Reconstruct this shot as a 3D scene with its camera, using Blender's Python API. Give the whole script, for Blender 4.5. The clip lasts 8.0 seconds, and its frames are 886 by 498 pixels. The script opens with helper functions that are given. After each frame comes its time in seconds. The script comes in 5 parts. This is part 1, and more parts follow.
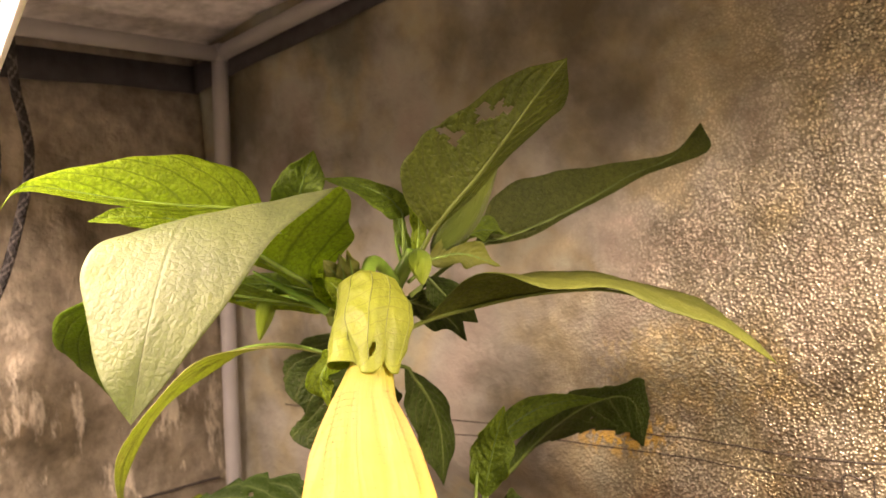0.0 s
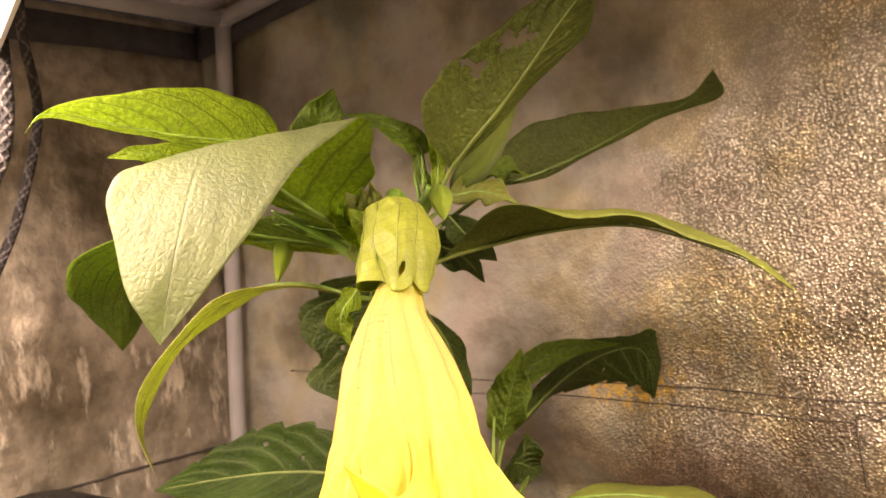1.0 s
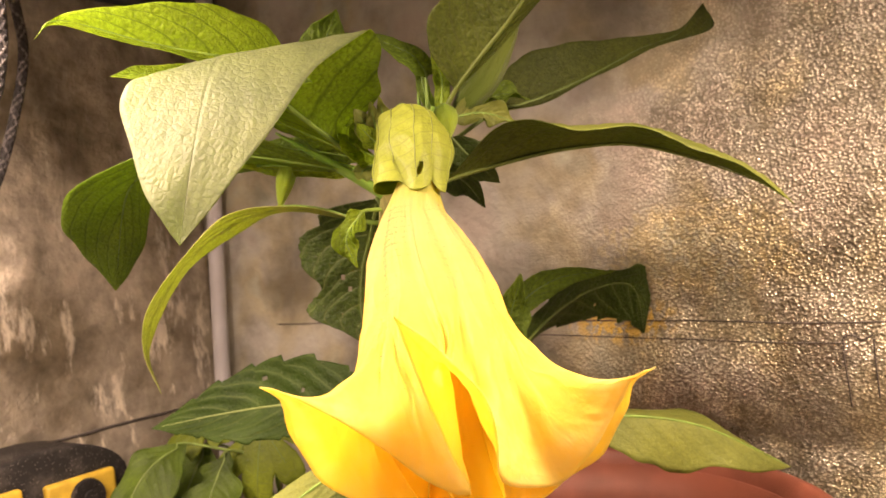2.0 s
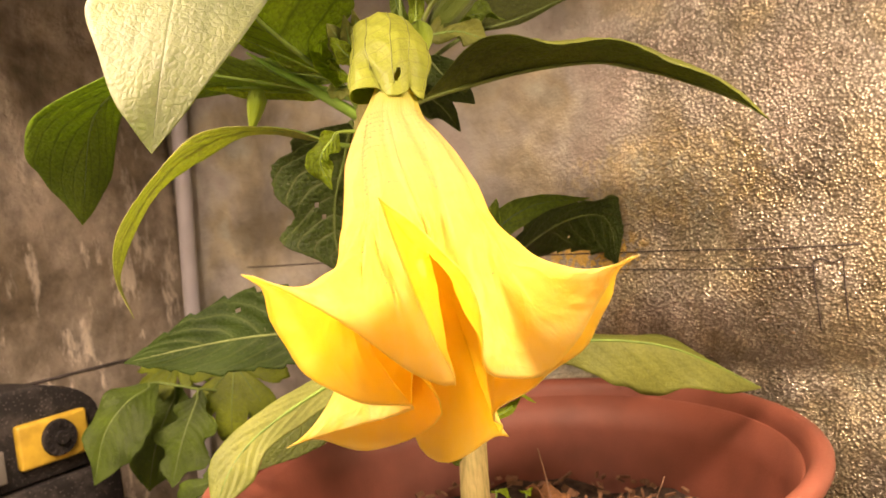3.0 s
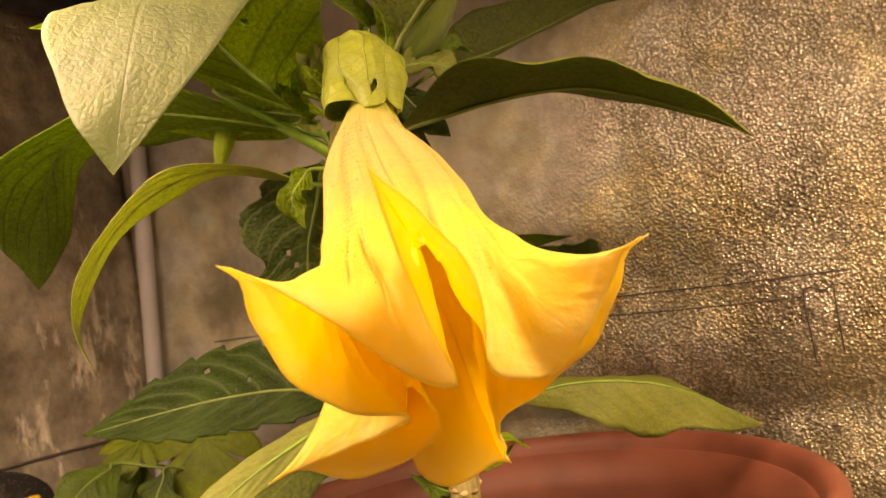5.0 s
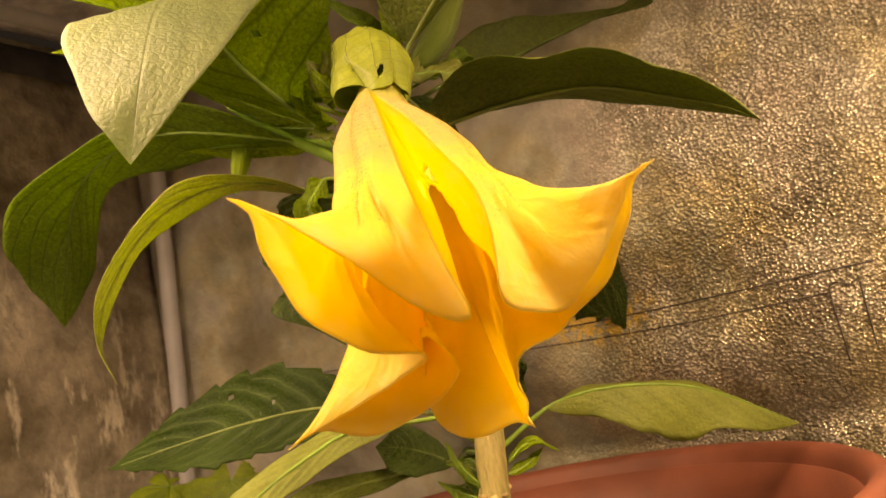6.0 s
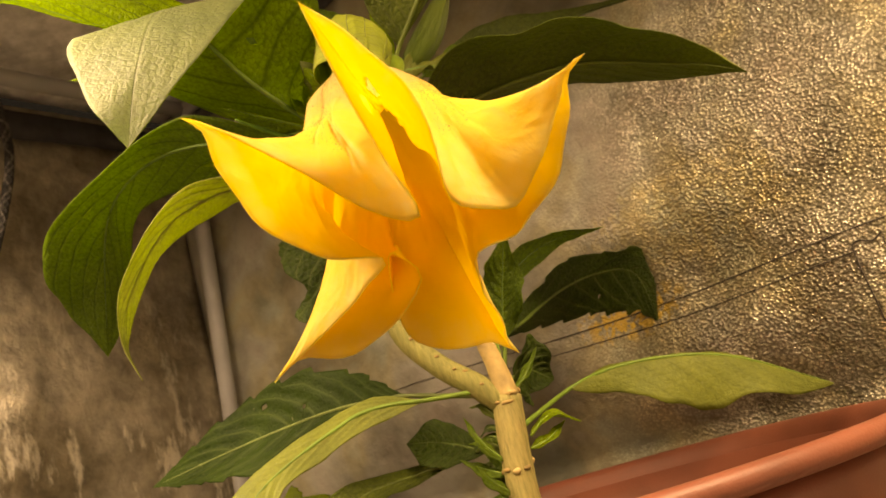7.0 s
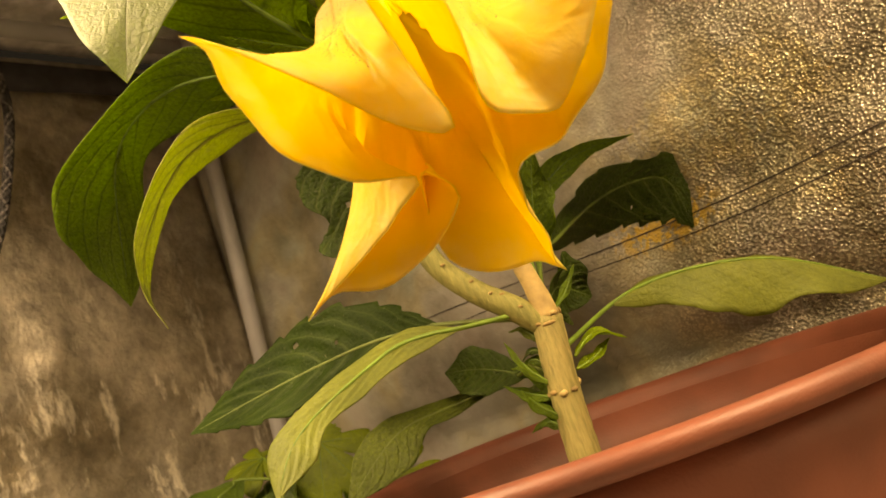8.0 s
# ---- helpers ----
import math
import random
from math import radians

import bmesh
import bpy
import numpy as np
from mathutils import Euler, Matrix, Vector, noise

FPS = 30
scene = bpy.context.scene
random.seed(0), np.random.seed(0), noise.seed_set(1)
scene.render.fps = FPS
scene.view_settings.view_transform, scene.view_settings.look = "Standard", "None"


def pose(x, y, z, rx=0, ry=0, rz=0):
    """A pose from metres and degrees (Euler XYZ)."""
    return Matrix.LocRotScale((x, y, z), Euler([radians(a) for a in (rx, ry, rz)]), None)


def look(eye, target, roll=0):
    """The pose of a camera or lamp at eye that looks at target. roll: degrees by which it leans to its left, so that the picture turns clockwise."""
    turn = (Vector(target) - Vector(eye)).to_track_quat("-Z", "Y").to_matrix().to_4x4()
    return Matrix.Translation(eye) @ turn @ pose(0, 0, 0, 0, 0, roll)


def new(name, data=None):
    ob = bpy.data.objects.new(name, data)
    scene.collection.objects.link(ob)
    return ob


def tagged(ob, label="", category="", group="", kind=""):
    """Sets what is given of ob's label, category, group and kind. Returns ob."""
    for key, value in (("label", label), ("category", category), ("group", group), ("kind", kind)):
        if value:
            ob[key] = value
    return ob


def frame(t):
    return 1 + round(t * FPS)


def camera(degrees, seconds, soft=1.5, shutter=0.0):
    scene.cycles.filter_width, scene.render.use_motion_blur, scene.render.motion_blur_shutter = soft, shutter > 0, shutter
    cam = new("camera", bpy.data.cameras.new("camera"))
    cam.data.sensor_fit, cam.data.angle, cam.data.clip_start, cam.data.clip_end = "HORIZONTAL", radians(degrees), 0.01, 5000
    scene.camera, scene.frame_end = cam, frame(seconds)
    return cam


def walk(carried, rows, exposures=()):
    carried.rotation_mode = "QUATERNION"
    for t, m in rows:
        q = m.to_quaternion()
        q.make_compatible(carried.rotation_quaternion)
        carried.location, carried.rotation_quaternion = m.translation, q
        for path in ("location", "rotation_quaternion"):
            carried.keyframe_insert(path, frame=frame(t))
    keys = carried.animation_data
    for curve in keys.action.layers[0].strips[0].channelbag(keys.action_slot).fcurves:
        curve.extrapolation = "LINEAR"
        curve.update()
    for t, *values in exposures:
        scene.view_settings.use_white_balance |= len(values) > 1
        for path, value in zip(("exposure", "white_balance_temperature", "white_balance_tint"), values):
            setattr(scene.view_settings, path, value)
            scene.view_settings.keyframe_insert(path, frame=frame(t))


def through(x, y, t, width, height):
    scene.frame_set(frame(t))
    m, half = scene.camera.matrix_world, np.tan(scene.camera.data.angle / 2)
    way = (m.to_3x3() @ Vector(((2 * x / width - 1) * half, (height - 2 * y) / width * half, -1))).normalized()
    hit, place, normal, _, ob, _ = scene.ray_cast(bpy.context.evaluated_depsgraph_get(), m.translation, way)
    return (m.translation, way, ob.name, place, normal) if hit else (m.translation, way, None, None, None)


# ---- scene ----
cam = camera(54.7, 8.0)
cam.data.dof.use_dof, cam.data.dof.focus_distance, cam.data.dof.aperture_fstop = True, 0.45, 17.0
PATH = [
    (0, (0.1193, 0.0005, 0.6671), (-0.0215, 1.9955, 0.6797), -5.47),
    (0.5, (0.1084, -0.0021, 0.6476), (-0.0272, 1.9932, 0.6618), -5.69),
    (1, (0.0933, -0.0016, 0.6269), (-0.0212, 1.9951, 0.6319), -5.76),
    (1.2, (0.0890, -0.0069, 0.6125), (-0.0124, 1.9905, 0.6285), -6.01),
    (2.5, (0.0466, -0.0106, 0.5697), (0.0625, 1.9877, 0.4883), -6.35),
    (3, (0.0479, -0.0065, 0.5518), (0.0882, 1.9895, 0.4325), -6.75),
    (3.5, (0.0409, -0.0042, 0.5416), (0.1100, 1.9914, 0.4296), -7.24),
    (4, (0.0327, 0.0020, 0.5402), (0.1329, 1.9983, 0.4697), -7.82),
    (4.5, (0.0335, 0.0155, 0.5285), (0.1662, 2.0111, 0.5337), -8.40),
    (6, (0.0286, 0.0260, 0.4574), (0.1556, 2.0010, 0.7460), -12.15),
    (6.5, (0.0495, 0.0270, 0.4140), (0.1174, 1.9826, 0.8275), -13.78),
    (7, (0.0572, 0.0260, 0.3798), (0.0637, 1.9614, 0.8839), -16.50),
    (7.5, (0.0739, 0.0239, 0.3546), (0.0233, 1.9555, 0.8708), -19.40),
    (8, (0.0466, 0.0555, 0.3863), (-0.0326, 2.0218, 0.7436), -20.25),
]
EXPOSURES = [(0, 0.1, 6700, 26), (2.5, 0.08, 6900, 29), (3.0, 0.06, 7000, 29), (3.5, 0.05, 5200, 20), (4.0, -0.15, 6200, 27), (4.5, -0.41, 7700, 28), (6, -0.45, 9100, 22), (8, -0.49, 9400, 10)]
LAMP_W, FRONT_W = 11.4, 9.8
walk(cam, [(t, look(eye, target, roll)) for t, eye, target, roll in PATH], EXPOSURES)

# ---- world and lights ----
world = bpy.data.worlds.new("world")
scene.world = world
world.use_nodes = True
world.node_tree.nodes["Background"].inputs[0].default_value = (1.0, 0.86, 0.7, 1)
world.node_tree.nodes["Background"].inputs[1].default_value = 0.02


def area_lamp(name, eye, target, size_x, size_y, watts, colour, roll=0.0):
    data = bpy.data.lights.new(name, "AREA")
    data.shape, data.size, data.size_y, data.energy, data.color = "RECTANGLE", size_x, size_y, watts, colour
    ob = new(name, data)
    ob.matrix_world = look(eye, target, roll)
    return ob


LAMP_AT, LAMP_TO = Vector((-0.322, 0.380, 0.826)), Vector((-0.322, 0.380, 0.49))
LAMP_TURN = 36.0
# Unseen second lamp, added for fill and to brighten the pebbled wall
FRONT_AT, FRONT_TO = Vector((0.37, 0.25, 0.830)), Vector((0.37, 0.26, 0.50))
area_lamp("grow_light_beam", LAMP_AT + (LAMP_TO - LAMP_AT).normalized() * 0.006, LAMP_TO, 0.36, 0.32, LAMP_W, (1.0, 0.79, 0.51), LAMP_TURN)
area_lamp("front_fill_beam", FRONT_AT + (FRONT_TO - FRONT_AT).normalized() * 0.006, FRONT_TO, 0.30, 0.12, FRONT_W, (1.0, 0.79, 0.51))


# ---- materials ----
def material(name):
    m = bpy.data.materials.new(name)
    m.use_nodes = True
    t = m.node_tree
    for n in list(t.nodes):
        t.nodes.remove(n)
    return m, t.nodes, t.links


def node(nodes, kind, **values):
    n = nodes.new(kind)
    for key, value in values.items():
        n.inputs[key.replace("_", " ")].default_value = value
    return n


def ramp(nodes, links, source, stops):
    r = nodes.new("ShaderNodeValToRGB")
    e = r.color_ramp.elements
    while len(e) < len(stops):
        e.new(0.5)
    for el, (p, c) in zip(e, stops):
        el.position, el.color = p, (*c, 1) if len(c) == 3 else c
    links.new(source, r.inputs[0])
    return r.outputs[0]


def math_node(nodes, links, op, a, b=None):
    n = nodes.new("ShaderNodeMath")
    n.operation = op
    for i, v in enumerate((a, b)):
        if v is None:
            continue
        if isinstance(v, (int, float)):
            n.inputs[i].default_value = v
        else:
            links.new(v, n.inputs[i])
    return n.outputs[0]


def mix_colour(nodes, links, factor, a, b, blend="MIX"):
    n = nodes.new("ShaderNodeMix")
    n.data_type, n.blend_type = "RGBA", blend
    for i, v in ((0, factor), (6, a), (7, b)):
        if isinstance(v, (int, float)):
            n.inputs[i].default_value = v
        elif isinstance(v, tuple):
            n.inputs[i].default_value = (*v, 1)
        else:
            links.new(v, n.inputs[i])
    return n.outputs[2]


def simple(name, colour, rough=0.6, metal=0.0, vary=0.25, scale=40.0, bump=0.15, bump_scale=300.0, spec=0.5):
    """Plain surface with two scales of variation and a fine relief."""
    m, n, l = material(name)
    tc = n.new("ShaderNodeTexCoord")
    big = node(n, "ShaderNodeTexNoise", Scale=scale, Detail=5.0)
    fine = node(n, "ShaderNodeTexNoise", Scale=bump_scale, Detail=3.0)
    l.new(tc.outputs["Object"], big.inputs[0])
    l.new(tc.outputs["Object"], fine.inputs[0])
    lo = tuple(c * (1 - vary) for c in colour)
    hi = tuple(min(1, c * (1 + vary)) for c in colour)
    col = ramp(n, l, big.outputs[0], [(0.3, lo), (0.7, hi)])
    p = node(n, "ShaderNodeBsdfPrincipled", Roughness=rough, Metallic=metal)
    p.inputs["Specular IOR Level"].default_value = spec
    l.new(col, p.inputs["Base Color"])
    b = node(n, "ShaderNodeBump", Strength=bump, Distance=0.001)
    l.new(fine.outputs[0], b.inputs["Height"])
    l.new(b.outputs[0], p.inputs["Normal"])
    o = n.new("ShaderNodeOutputMaterial")
    l.new(p.outputs[0], o.inputs[0])
    return m


RIBS = {}


def leaf_material(name, colour, vein, glow, rough=0.55, pucker=1.0, patch=0.35, thin=0.42, spec=0.35, ribs=0.75):
    """Leaf blade: side veins laid out in the blade's own coordinates, puckered skin, light shining through."""
    m, n, l = material(name)
    uv = n.new("ShaderNodeUVMap")
    sep = n.new("ShaderNodeSeparateXYZ")
    l.new(uv.outputs[0], sep.inputs[0])
    u, v = sep.outputs[0], sep.outputs[1]
    tc = n.new("ShaderNodeTexCoord")
    warp = node(n, "ShaderNodeTexNoise", Scale=30.0, Detail=2.0)
    l.new(tc.outputs["Object"], warp.inputs[0])
    av = math_node(n, l, "ABSOLUTE", math_node(n, l, "MULTIPLY", math_node(n, l, "SUBTRACT", v, 0.5), 2.0))
    ph = math_node(n, l, "SUBTRACT", math_node(n, l, "MULTIPLY", u, 9.0), math_node(n, l, "MULTIPLY", math_node(n, l, "POWER", av, 1.4), 2.6))
    ph = math_node(n, l, "ADD", ph, math_node(n, l, "MULTIPLY", warp.outputs[0], 0.5))
    saw = math_node(n, l, "ABSOLUTE", math_node(n, l, "SUBTRACT", math_node(n, l, "FRACT", ph), 0.5))
    side_vein = math_node(n, l, "SUBTRACT", 1.0, math_node(n, l, "MINIMUM", math_node(n, l, "MULTIPLY", saw, 9.0), 1.0))
    mid_vein = math_node(n, l, "SUBTRACT", 1.0, math_node(n, l, "MINIMUM", math_node(n, l, "MULTIPLY", av, 22.0), 1.0))
    net = node(n, "ShaderNodeTexVoronoi", Scale=230.0)
    net.feature = "DISTANCE_TO_EDGE"
    l.new(tc.outputs["Object"], net.inputs[0])
    net_line = math_node(n, l, "SUBTRACT", 1.0, math_node(n, l, "MINIMUM", math_node(n, l, "MULTIPLY", net.outputs[0], 6.0), 1.0))
    veins = math_node(n, l, "MAXIMUM", mid_vein, math_node(n, l, "MAXIMUM", math_node(n, l, "MULTIPLY", side_vein, ribs), math_node(n, l, "MULTIPLY", net_line, 0.22)))
    blot = node(n, "ShaderNodeTexNoise", Scale=22.0, Detail=6.0, Roughness=0.65)
    l.new(tc.outputs["Object"], blot.inputs[0])
    dark = tuple(c * (1 - patch) for c in colour)
    light = (min(1, colour[0] * (1 + patch * 1.3)), min(1, colour[1] * (1 + patch)), colour[2] * (1 + patch * 0.4))
    col = ramp(n, l, blot.outputs[0], [(0.32, dark), (0.68, light)])
    # Shade in the puckers put into the colour, as random darker pits
    quilt = node(n, "ShaderNodeTexNoise", Scale=300.0, Detail=4.0, Roughness=0.6)
    l.new(tc.outputs["Object"], quilt.inputs[0])
    pit = ramp(n, l, quilt.outputs[0], [(0.40, (1.0,) * 3), (0.56, (0.0,) * 3)])
    col = mix_colour(n, l, math_node(n, l, "MULTIPLY", pit, 0.45 * pucker), col, tuple(c * 0.45 for c in colour))
    col = mix_colour(n, l, math_node(n, l, "MULTIPLY", veins, 0.7), col, vein)
    speck = node(n, "ShaderNodeTexNoise", Scale=420.0, Detail=1.0)
    l.new(tc.outputs["Object"], speck.inputs[0])
    col = mix_colour(n, l, math_node(n, l, "MULTIPLY", math_node(n, l, "GREATER_THAN", speck.outputs[0], 0.75), 0.22), col, (0.5, 0.5, 0.3))
    p = node(n, "ShaderNodeBsdfPrincipled", Roughness=rough)
    p.inputs["Specular IOR Level"].default_value = spec
    l.new(col, p.inputs["Base Color"])
    blister = node(n, "ShaderNodeTexNoise", Scale=330.0, Detail=3.0, Roughness=0.55)
    l.new(tc.outputs["Object"], blister.inputs[0])
    height = math_node(n, l, "SUBTRACT", math_node(n, l, "ADD", net.outputs[0], math_node(n, l, "MULTIPLY", blister.outputs[0], 1.5)), math_node(n, l, "MULTIPLY", veins, 0.8))
    hair = node(n, "ShaderNodeTexNoise", Scale=900.0, Detail=2.0)
    l.new(tc.outputs["Object"], hair.inputs[0])
    height = math_node(n, l, "ADD", height, math_node(n, l, "MULTIPLY", hair.outputs[0], 0.35))
    b = node(n, "ShaderNodeBump", Strength=0.7 * pucker, Distance=0.0013)
    l.new(height, b.inputs["Height"])
    l.new(b.outputs[0], p.inputs["Normal"])
    tr = n.new("ShaderNodeBsdfTranslucent")
    through = mix_colour(n, l, math_node(n, l, "MULTIPLY", pit, 0.5 * pucker), glow, tuple(c * 0.4 for c in glow))
    through = mix_colour(n, l, math_node(n, l, "MULTIPLY", blot.outputs[0], 0.5), through, tuple(c * 0.5 for c in glow))
    l.new(mix_colour(n, l, math_node(n, l, "MULTIPLY", veins, 0.85), through, tuple(c * 0.18 for c in glow)), tr.inputs[0])
    l.new(b.outputs[0], tr.inputs["Normal"])
    mx = n.new("ShaderNodeMixShader")
    mx.inputs[0].default_value = thin
    l.new(p.outputs[0], mx.inputs[1])
    l.new(tr.outputs[0], mx.inputs[2])
    o = n.new("ShaderNodeOutputMaterial")
    l.new(mx.outputs[0], o.inputs[0])
    return m


def ribbed(blade, colour):
    """The midrib's surface that goes with a blade's."""
    RIBS[blade.name] = simple("rib_of_" + blade.name, colour, 0.55, vary=0.25, scale=80.0)


def petal_material(name, stops, glow, mix=0.4, rough=0.5):
    """Petal: colour runs from the neck to the rim along the blade's first coordinate, with fine ribs along the second."""
    m, n, l = material(name)
    uv = n.new("ShaderNodeUVMap")
    sep = n.new("ShaderNodeSeparateXYZ")
    l.new(uv.outputs[0], sep.inputs[0])
    tc = n.new("ShaderNodeTexCoord")
    blot = node(n, "ShaderNodeTexNoise", Scale=45.0, Detail=5.0)
    l.new(tc.outputs["Object"], blot.inputs[0])
    pos = math_node(n, l, "ADD", sep.outputs[0], math_node(n, l, "MULTIPLY", math_node(n, l, "SUBTRACT", blot.outputs[0], 0.5), 0.35))
    col = ramp(n, l, pos, stops)
    flush = ramp(n, l, sep.outputs[0], [(0.40, (0.15,) * 3), (0.58, (1.0,) * 3)])
    cloud = node(n, "ShaderNodeTexNoise", Scale=95.0, Detail=5.0, Roughness=0.6)
    l.new(tc.outputs["Object"], cloud.inputs[0])
    col = mix_colour(n, l, math_node(n, l, "MULTIPLY", ramp(n, l, cloud.outputs[0], [(0.44, (0.0,) * 3), (0.62, (1.0,) * 3)]), math_node(n, l, "MULTIPLY", flush, 0.45)), col, glow)
    comb = n.new("ShaderNodeCombineXYZ")
    l.new(math_node(n, l, "MULTIPLY", sep.outputs[1], 75.0), comb.inputs[0])
    l.new(math_node(n, l, "MULTIPLY", sep.outputs[0], 2.2), comb.inputs[1])
    rib = node(n, "ShaderNodeTexNoise", Scale=1.0, Detail=4.0)
    l.new(comb.outputs[0], rib.inputs[0])
    fine = node(n, "ShaderNodeTexNoise", Scale=160.0, Detail=4.0)
    l.new(tc.outputs["Object"], fine.inputs[0])
    crease = n.new("ShaderNodeCombineXYZ")
    l.new(math_node(n, l, "MULTIPLY", sep.outputs[1], 26.0), crease.inputs[0])
    l.new(math_node(n, l, "MULTIPLY", sep.outputs[0], 5.0), crease.inputs[1])
    fold = node(n, "ShaderNodeTexNoise", Scale=1.0, Detail=2.0, Roughness=0.5, Distortion=0.6)
    l.new(crease.outputs[0], fold.inputs[0])
    ridge = math_node(n, l, "ABSOLUTE", math_node(n, l, "SUBTRACT", fold.outputs[0], 0.5))
    crumple = node(n, "ShaderNodeTexNoise", Scale=70.0, Detail=3.0, Roughness=0.55, Distortion=0.8)
    l.new(tc.outputs["Object"], crumple.inputs[0])
    height = math_node(n, l, "ADD", math_node(n, l, "MULTIPLY", rib.outputs[0], 0.7), math_node(n, l, "MULTIPLY", fine.outputs[0], 0.4))
    height = math_node(n, l, "ADD", height, math_node(n, l, "SUBTRACT", math_node(n, l, "MULTIPLY", crumple.outputs[0], 1.1), math_node(n, l, "MULTIPLY", ridge, 3.5)))
    b = node(n, "ShaderNodeBump", Strength=0.6, Distance=0.0017)
    l.new(height, b.inputs["Height"])
    col = mix_colour(n, l, math_node(n, l, "MULTIPLY", ramp(n, l, rib.outputs[0], [(0.42, (0.0,) * 3), (0.66, (1.0,) * 3)]), math_node(n, l, "MULTIPLY", flush, 0.35)), col, glow)
    p = node(n, "ShaderNodeBsdfPrincipled", Roughness=rough)
    p.inputs["Specular IOR Level"].default_value = 0.3
    p.inputs["Sheen Weight"].default_value = 0.15
    l.new(col, p.inputs["Base Color"])
    l.new(b.outputs[0], p.inputs["Normal"])
    tr = n.new("ShaderNodeBsdfTranslucent")
    l.new(mix_colour(n, l, 0.2, col, glow), tr.inputs[0])
    mx = n.new("ShaderNodeMixShader")
    mx.inputs[0].default_value = mix
    l.new(p.outputs[0], mx.inputs[1])
    l.new(tr.outputs[0], mx.inputs[2])
    o = n.new("ShaderNodeOutputMaterial")
    l.new(mx.outputs[0], o.inputs[0])
    return m


def foil_material(name, pebble, colour=(0.62, 0.58, 0.53), rough=(0.28, 0.55), stain=(), grain_x=0.0, darkened=0.0, streaks=0.0, metal=0.9, groove_shade=0.0, lean=0.0, cell=310.0, tints=None):
    """Crinkled silver tent lining; pebble: height of its embossed grain."""
    m, n, l = material(name)
    tc = n.new("ShaderNodeTexCoord")
    ob = tc.outputs["Object"]
    vor = node(n, "ShaderNodeTexVoronoi", Scale=cell)
    l.new(ob, vor.inputs[0])
    big = node(n, "ShaderNodeTexNoise", Scale=7.0, Detail=6.0, Roughness=0.6)
    l.new(ob, big.inputs[0])
    mid = node(n, "ShaderNodeTexNoise", Scale=38.0, Detail=5.0, Roughness=0.65)
    l.new(ob, mid.inputs[0])
    fine = node(n, "ShaderNodeTexNoise", Scale=420.0, Detail=2.0)
    l.new(ob, fine.inputs[0])
    dull = tuple(c * 0.55 for c in colour)
    col = ramp(n, l, mid.outputs[0], [(0.3, dull), (0.62, colour)])
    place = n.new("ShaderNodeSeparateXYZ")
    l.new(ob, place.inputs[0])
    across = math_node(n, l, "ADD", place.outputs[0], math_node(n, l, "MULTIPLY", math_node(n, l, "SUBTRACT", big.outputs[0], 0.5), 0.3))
    # Smooth zone spreads with height, so upper-wall shade is put into the colour.
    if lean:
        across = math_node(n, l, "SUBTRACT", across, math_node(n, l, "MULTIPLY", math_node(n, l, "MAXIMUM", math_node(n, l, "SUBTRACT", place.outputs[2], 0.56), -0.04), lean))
    dark_zone = ramp(n, l, across, [(max(0.0, grain_x - 0.07), (1.0,) * 3), (min(1.0, grain_x + 0.07), (0.0,) * 3)])
    col = mix_colour(n, l, math_node(n, l, "MULTIPLY", dark_zone, darkened), col, ramp(n, l, big.outputs[0], [(0.38, tuple(c * 0.20 for c in colour)), (0.64, tuple(c * 0.38 for c in colour))]))
    # Glints and groove shade painted in: pebble tops bright, gaps between them dark.
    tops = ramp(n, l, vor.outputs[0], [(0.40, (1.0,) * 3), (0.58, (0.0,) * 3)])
    if tints:
        # years of dirt and spray: soft patches of other tints; sparkle painted in by dimming random pebbles
        hue = node(n, "ShaderNodeTexNoise", Scale=8.0, Detail=3.0, Roughness=0.55)
        l.new(ob, hue.inputs[0])
        col = mix_colour(n, l, 1.0, col, ramp(n, l, hue.outputs[0], tints), "MULTIPLY")
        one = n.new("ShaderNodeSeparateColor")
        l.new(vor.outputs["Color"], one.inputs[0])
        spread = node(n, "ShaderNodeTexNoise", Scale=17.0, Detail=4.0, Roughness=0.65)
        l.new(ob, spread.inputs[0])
        dimmed = math_node(n, l, "ADD", one.outputs[0], math_node(n, l, "MULTIPLY", math_node(n, l, "SUBTRACT", spread.outputs[0], 0.5), 2.6))
        tops = math_node(n, l, "MULTIPLY", tops, ramp(n, l, dimmed, [(0.16, (0.18,) * 3), (0.50, (1.0,) * 3)]))
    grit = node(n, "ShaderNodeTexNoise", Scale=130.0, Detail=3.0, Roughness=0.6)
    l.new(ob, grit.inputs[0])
    uneven = ramp(n, l, grit.outputs[0], [(0.30, (0.35,) * 3), (0.50, (1.0,) * 3)])
    groove = math_node(n, l, "MULTIPLY", math_node(n, l, "SUBTRACT", 1.0, math_node(n, l, "MULTIPLY", tops, uneven)), math_node(n, l, "MULTIPLY", math_node(n, l, "SUBTRACT", 1.0, dark_zone), pebble * groove_shade))
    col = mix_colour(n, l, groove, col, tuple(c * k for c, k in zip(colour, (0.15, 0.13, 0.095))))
    if groove_shade:
        dark_patch = ramp(n, l, big.outputs[0], [(0.36, (0.75,) * 3), (0.56, (0.0,) * 3)])
        col = mix_colour(n, l, dark_patch, col, mix_colour(n, l, 1.0, col, (0.50, 0.46, 0.38), "MULTIPLY"))
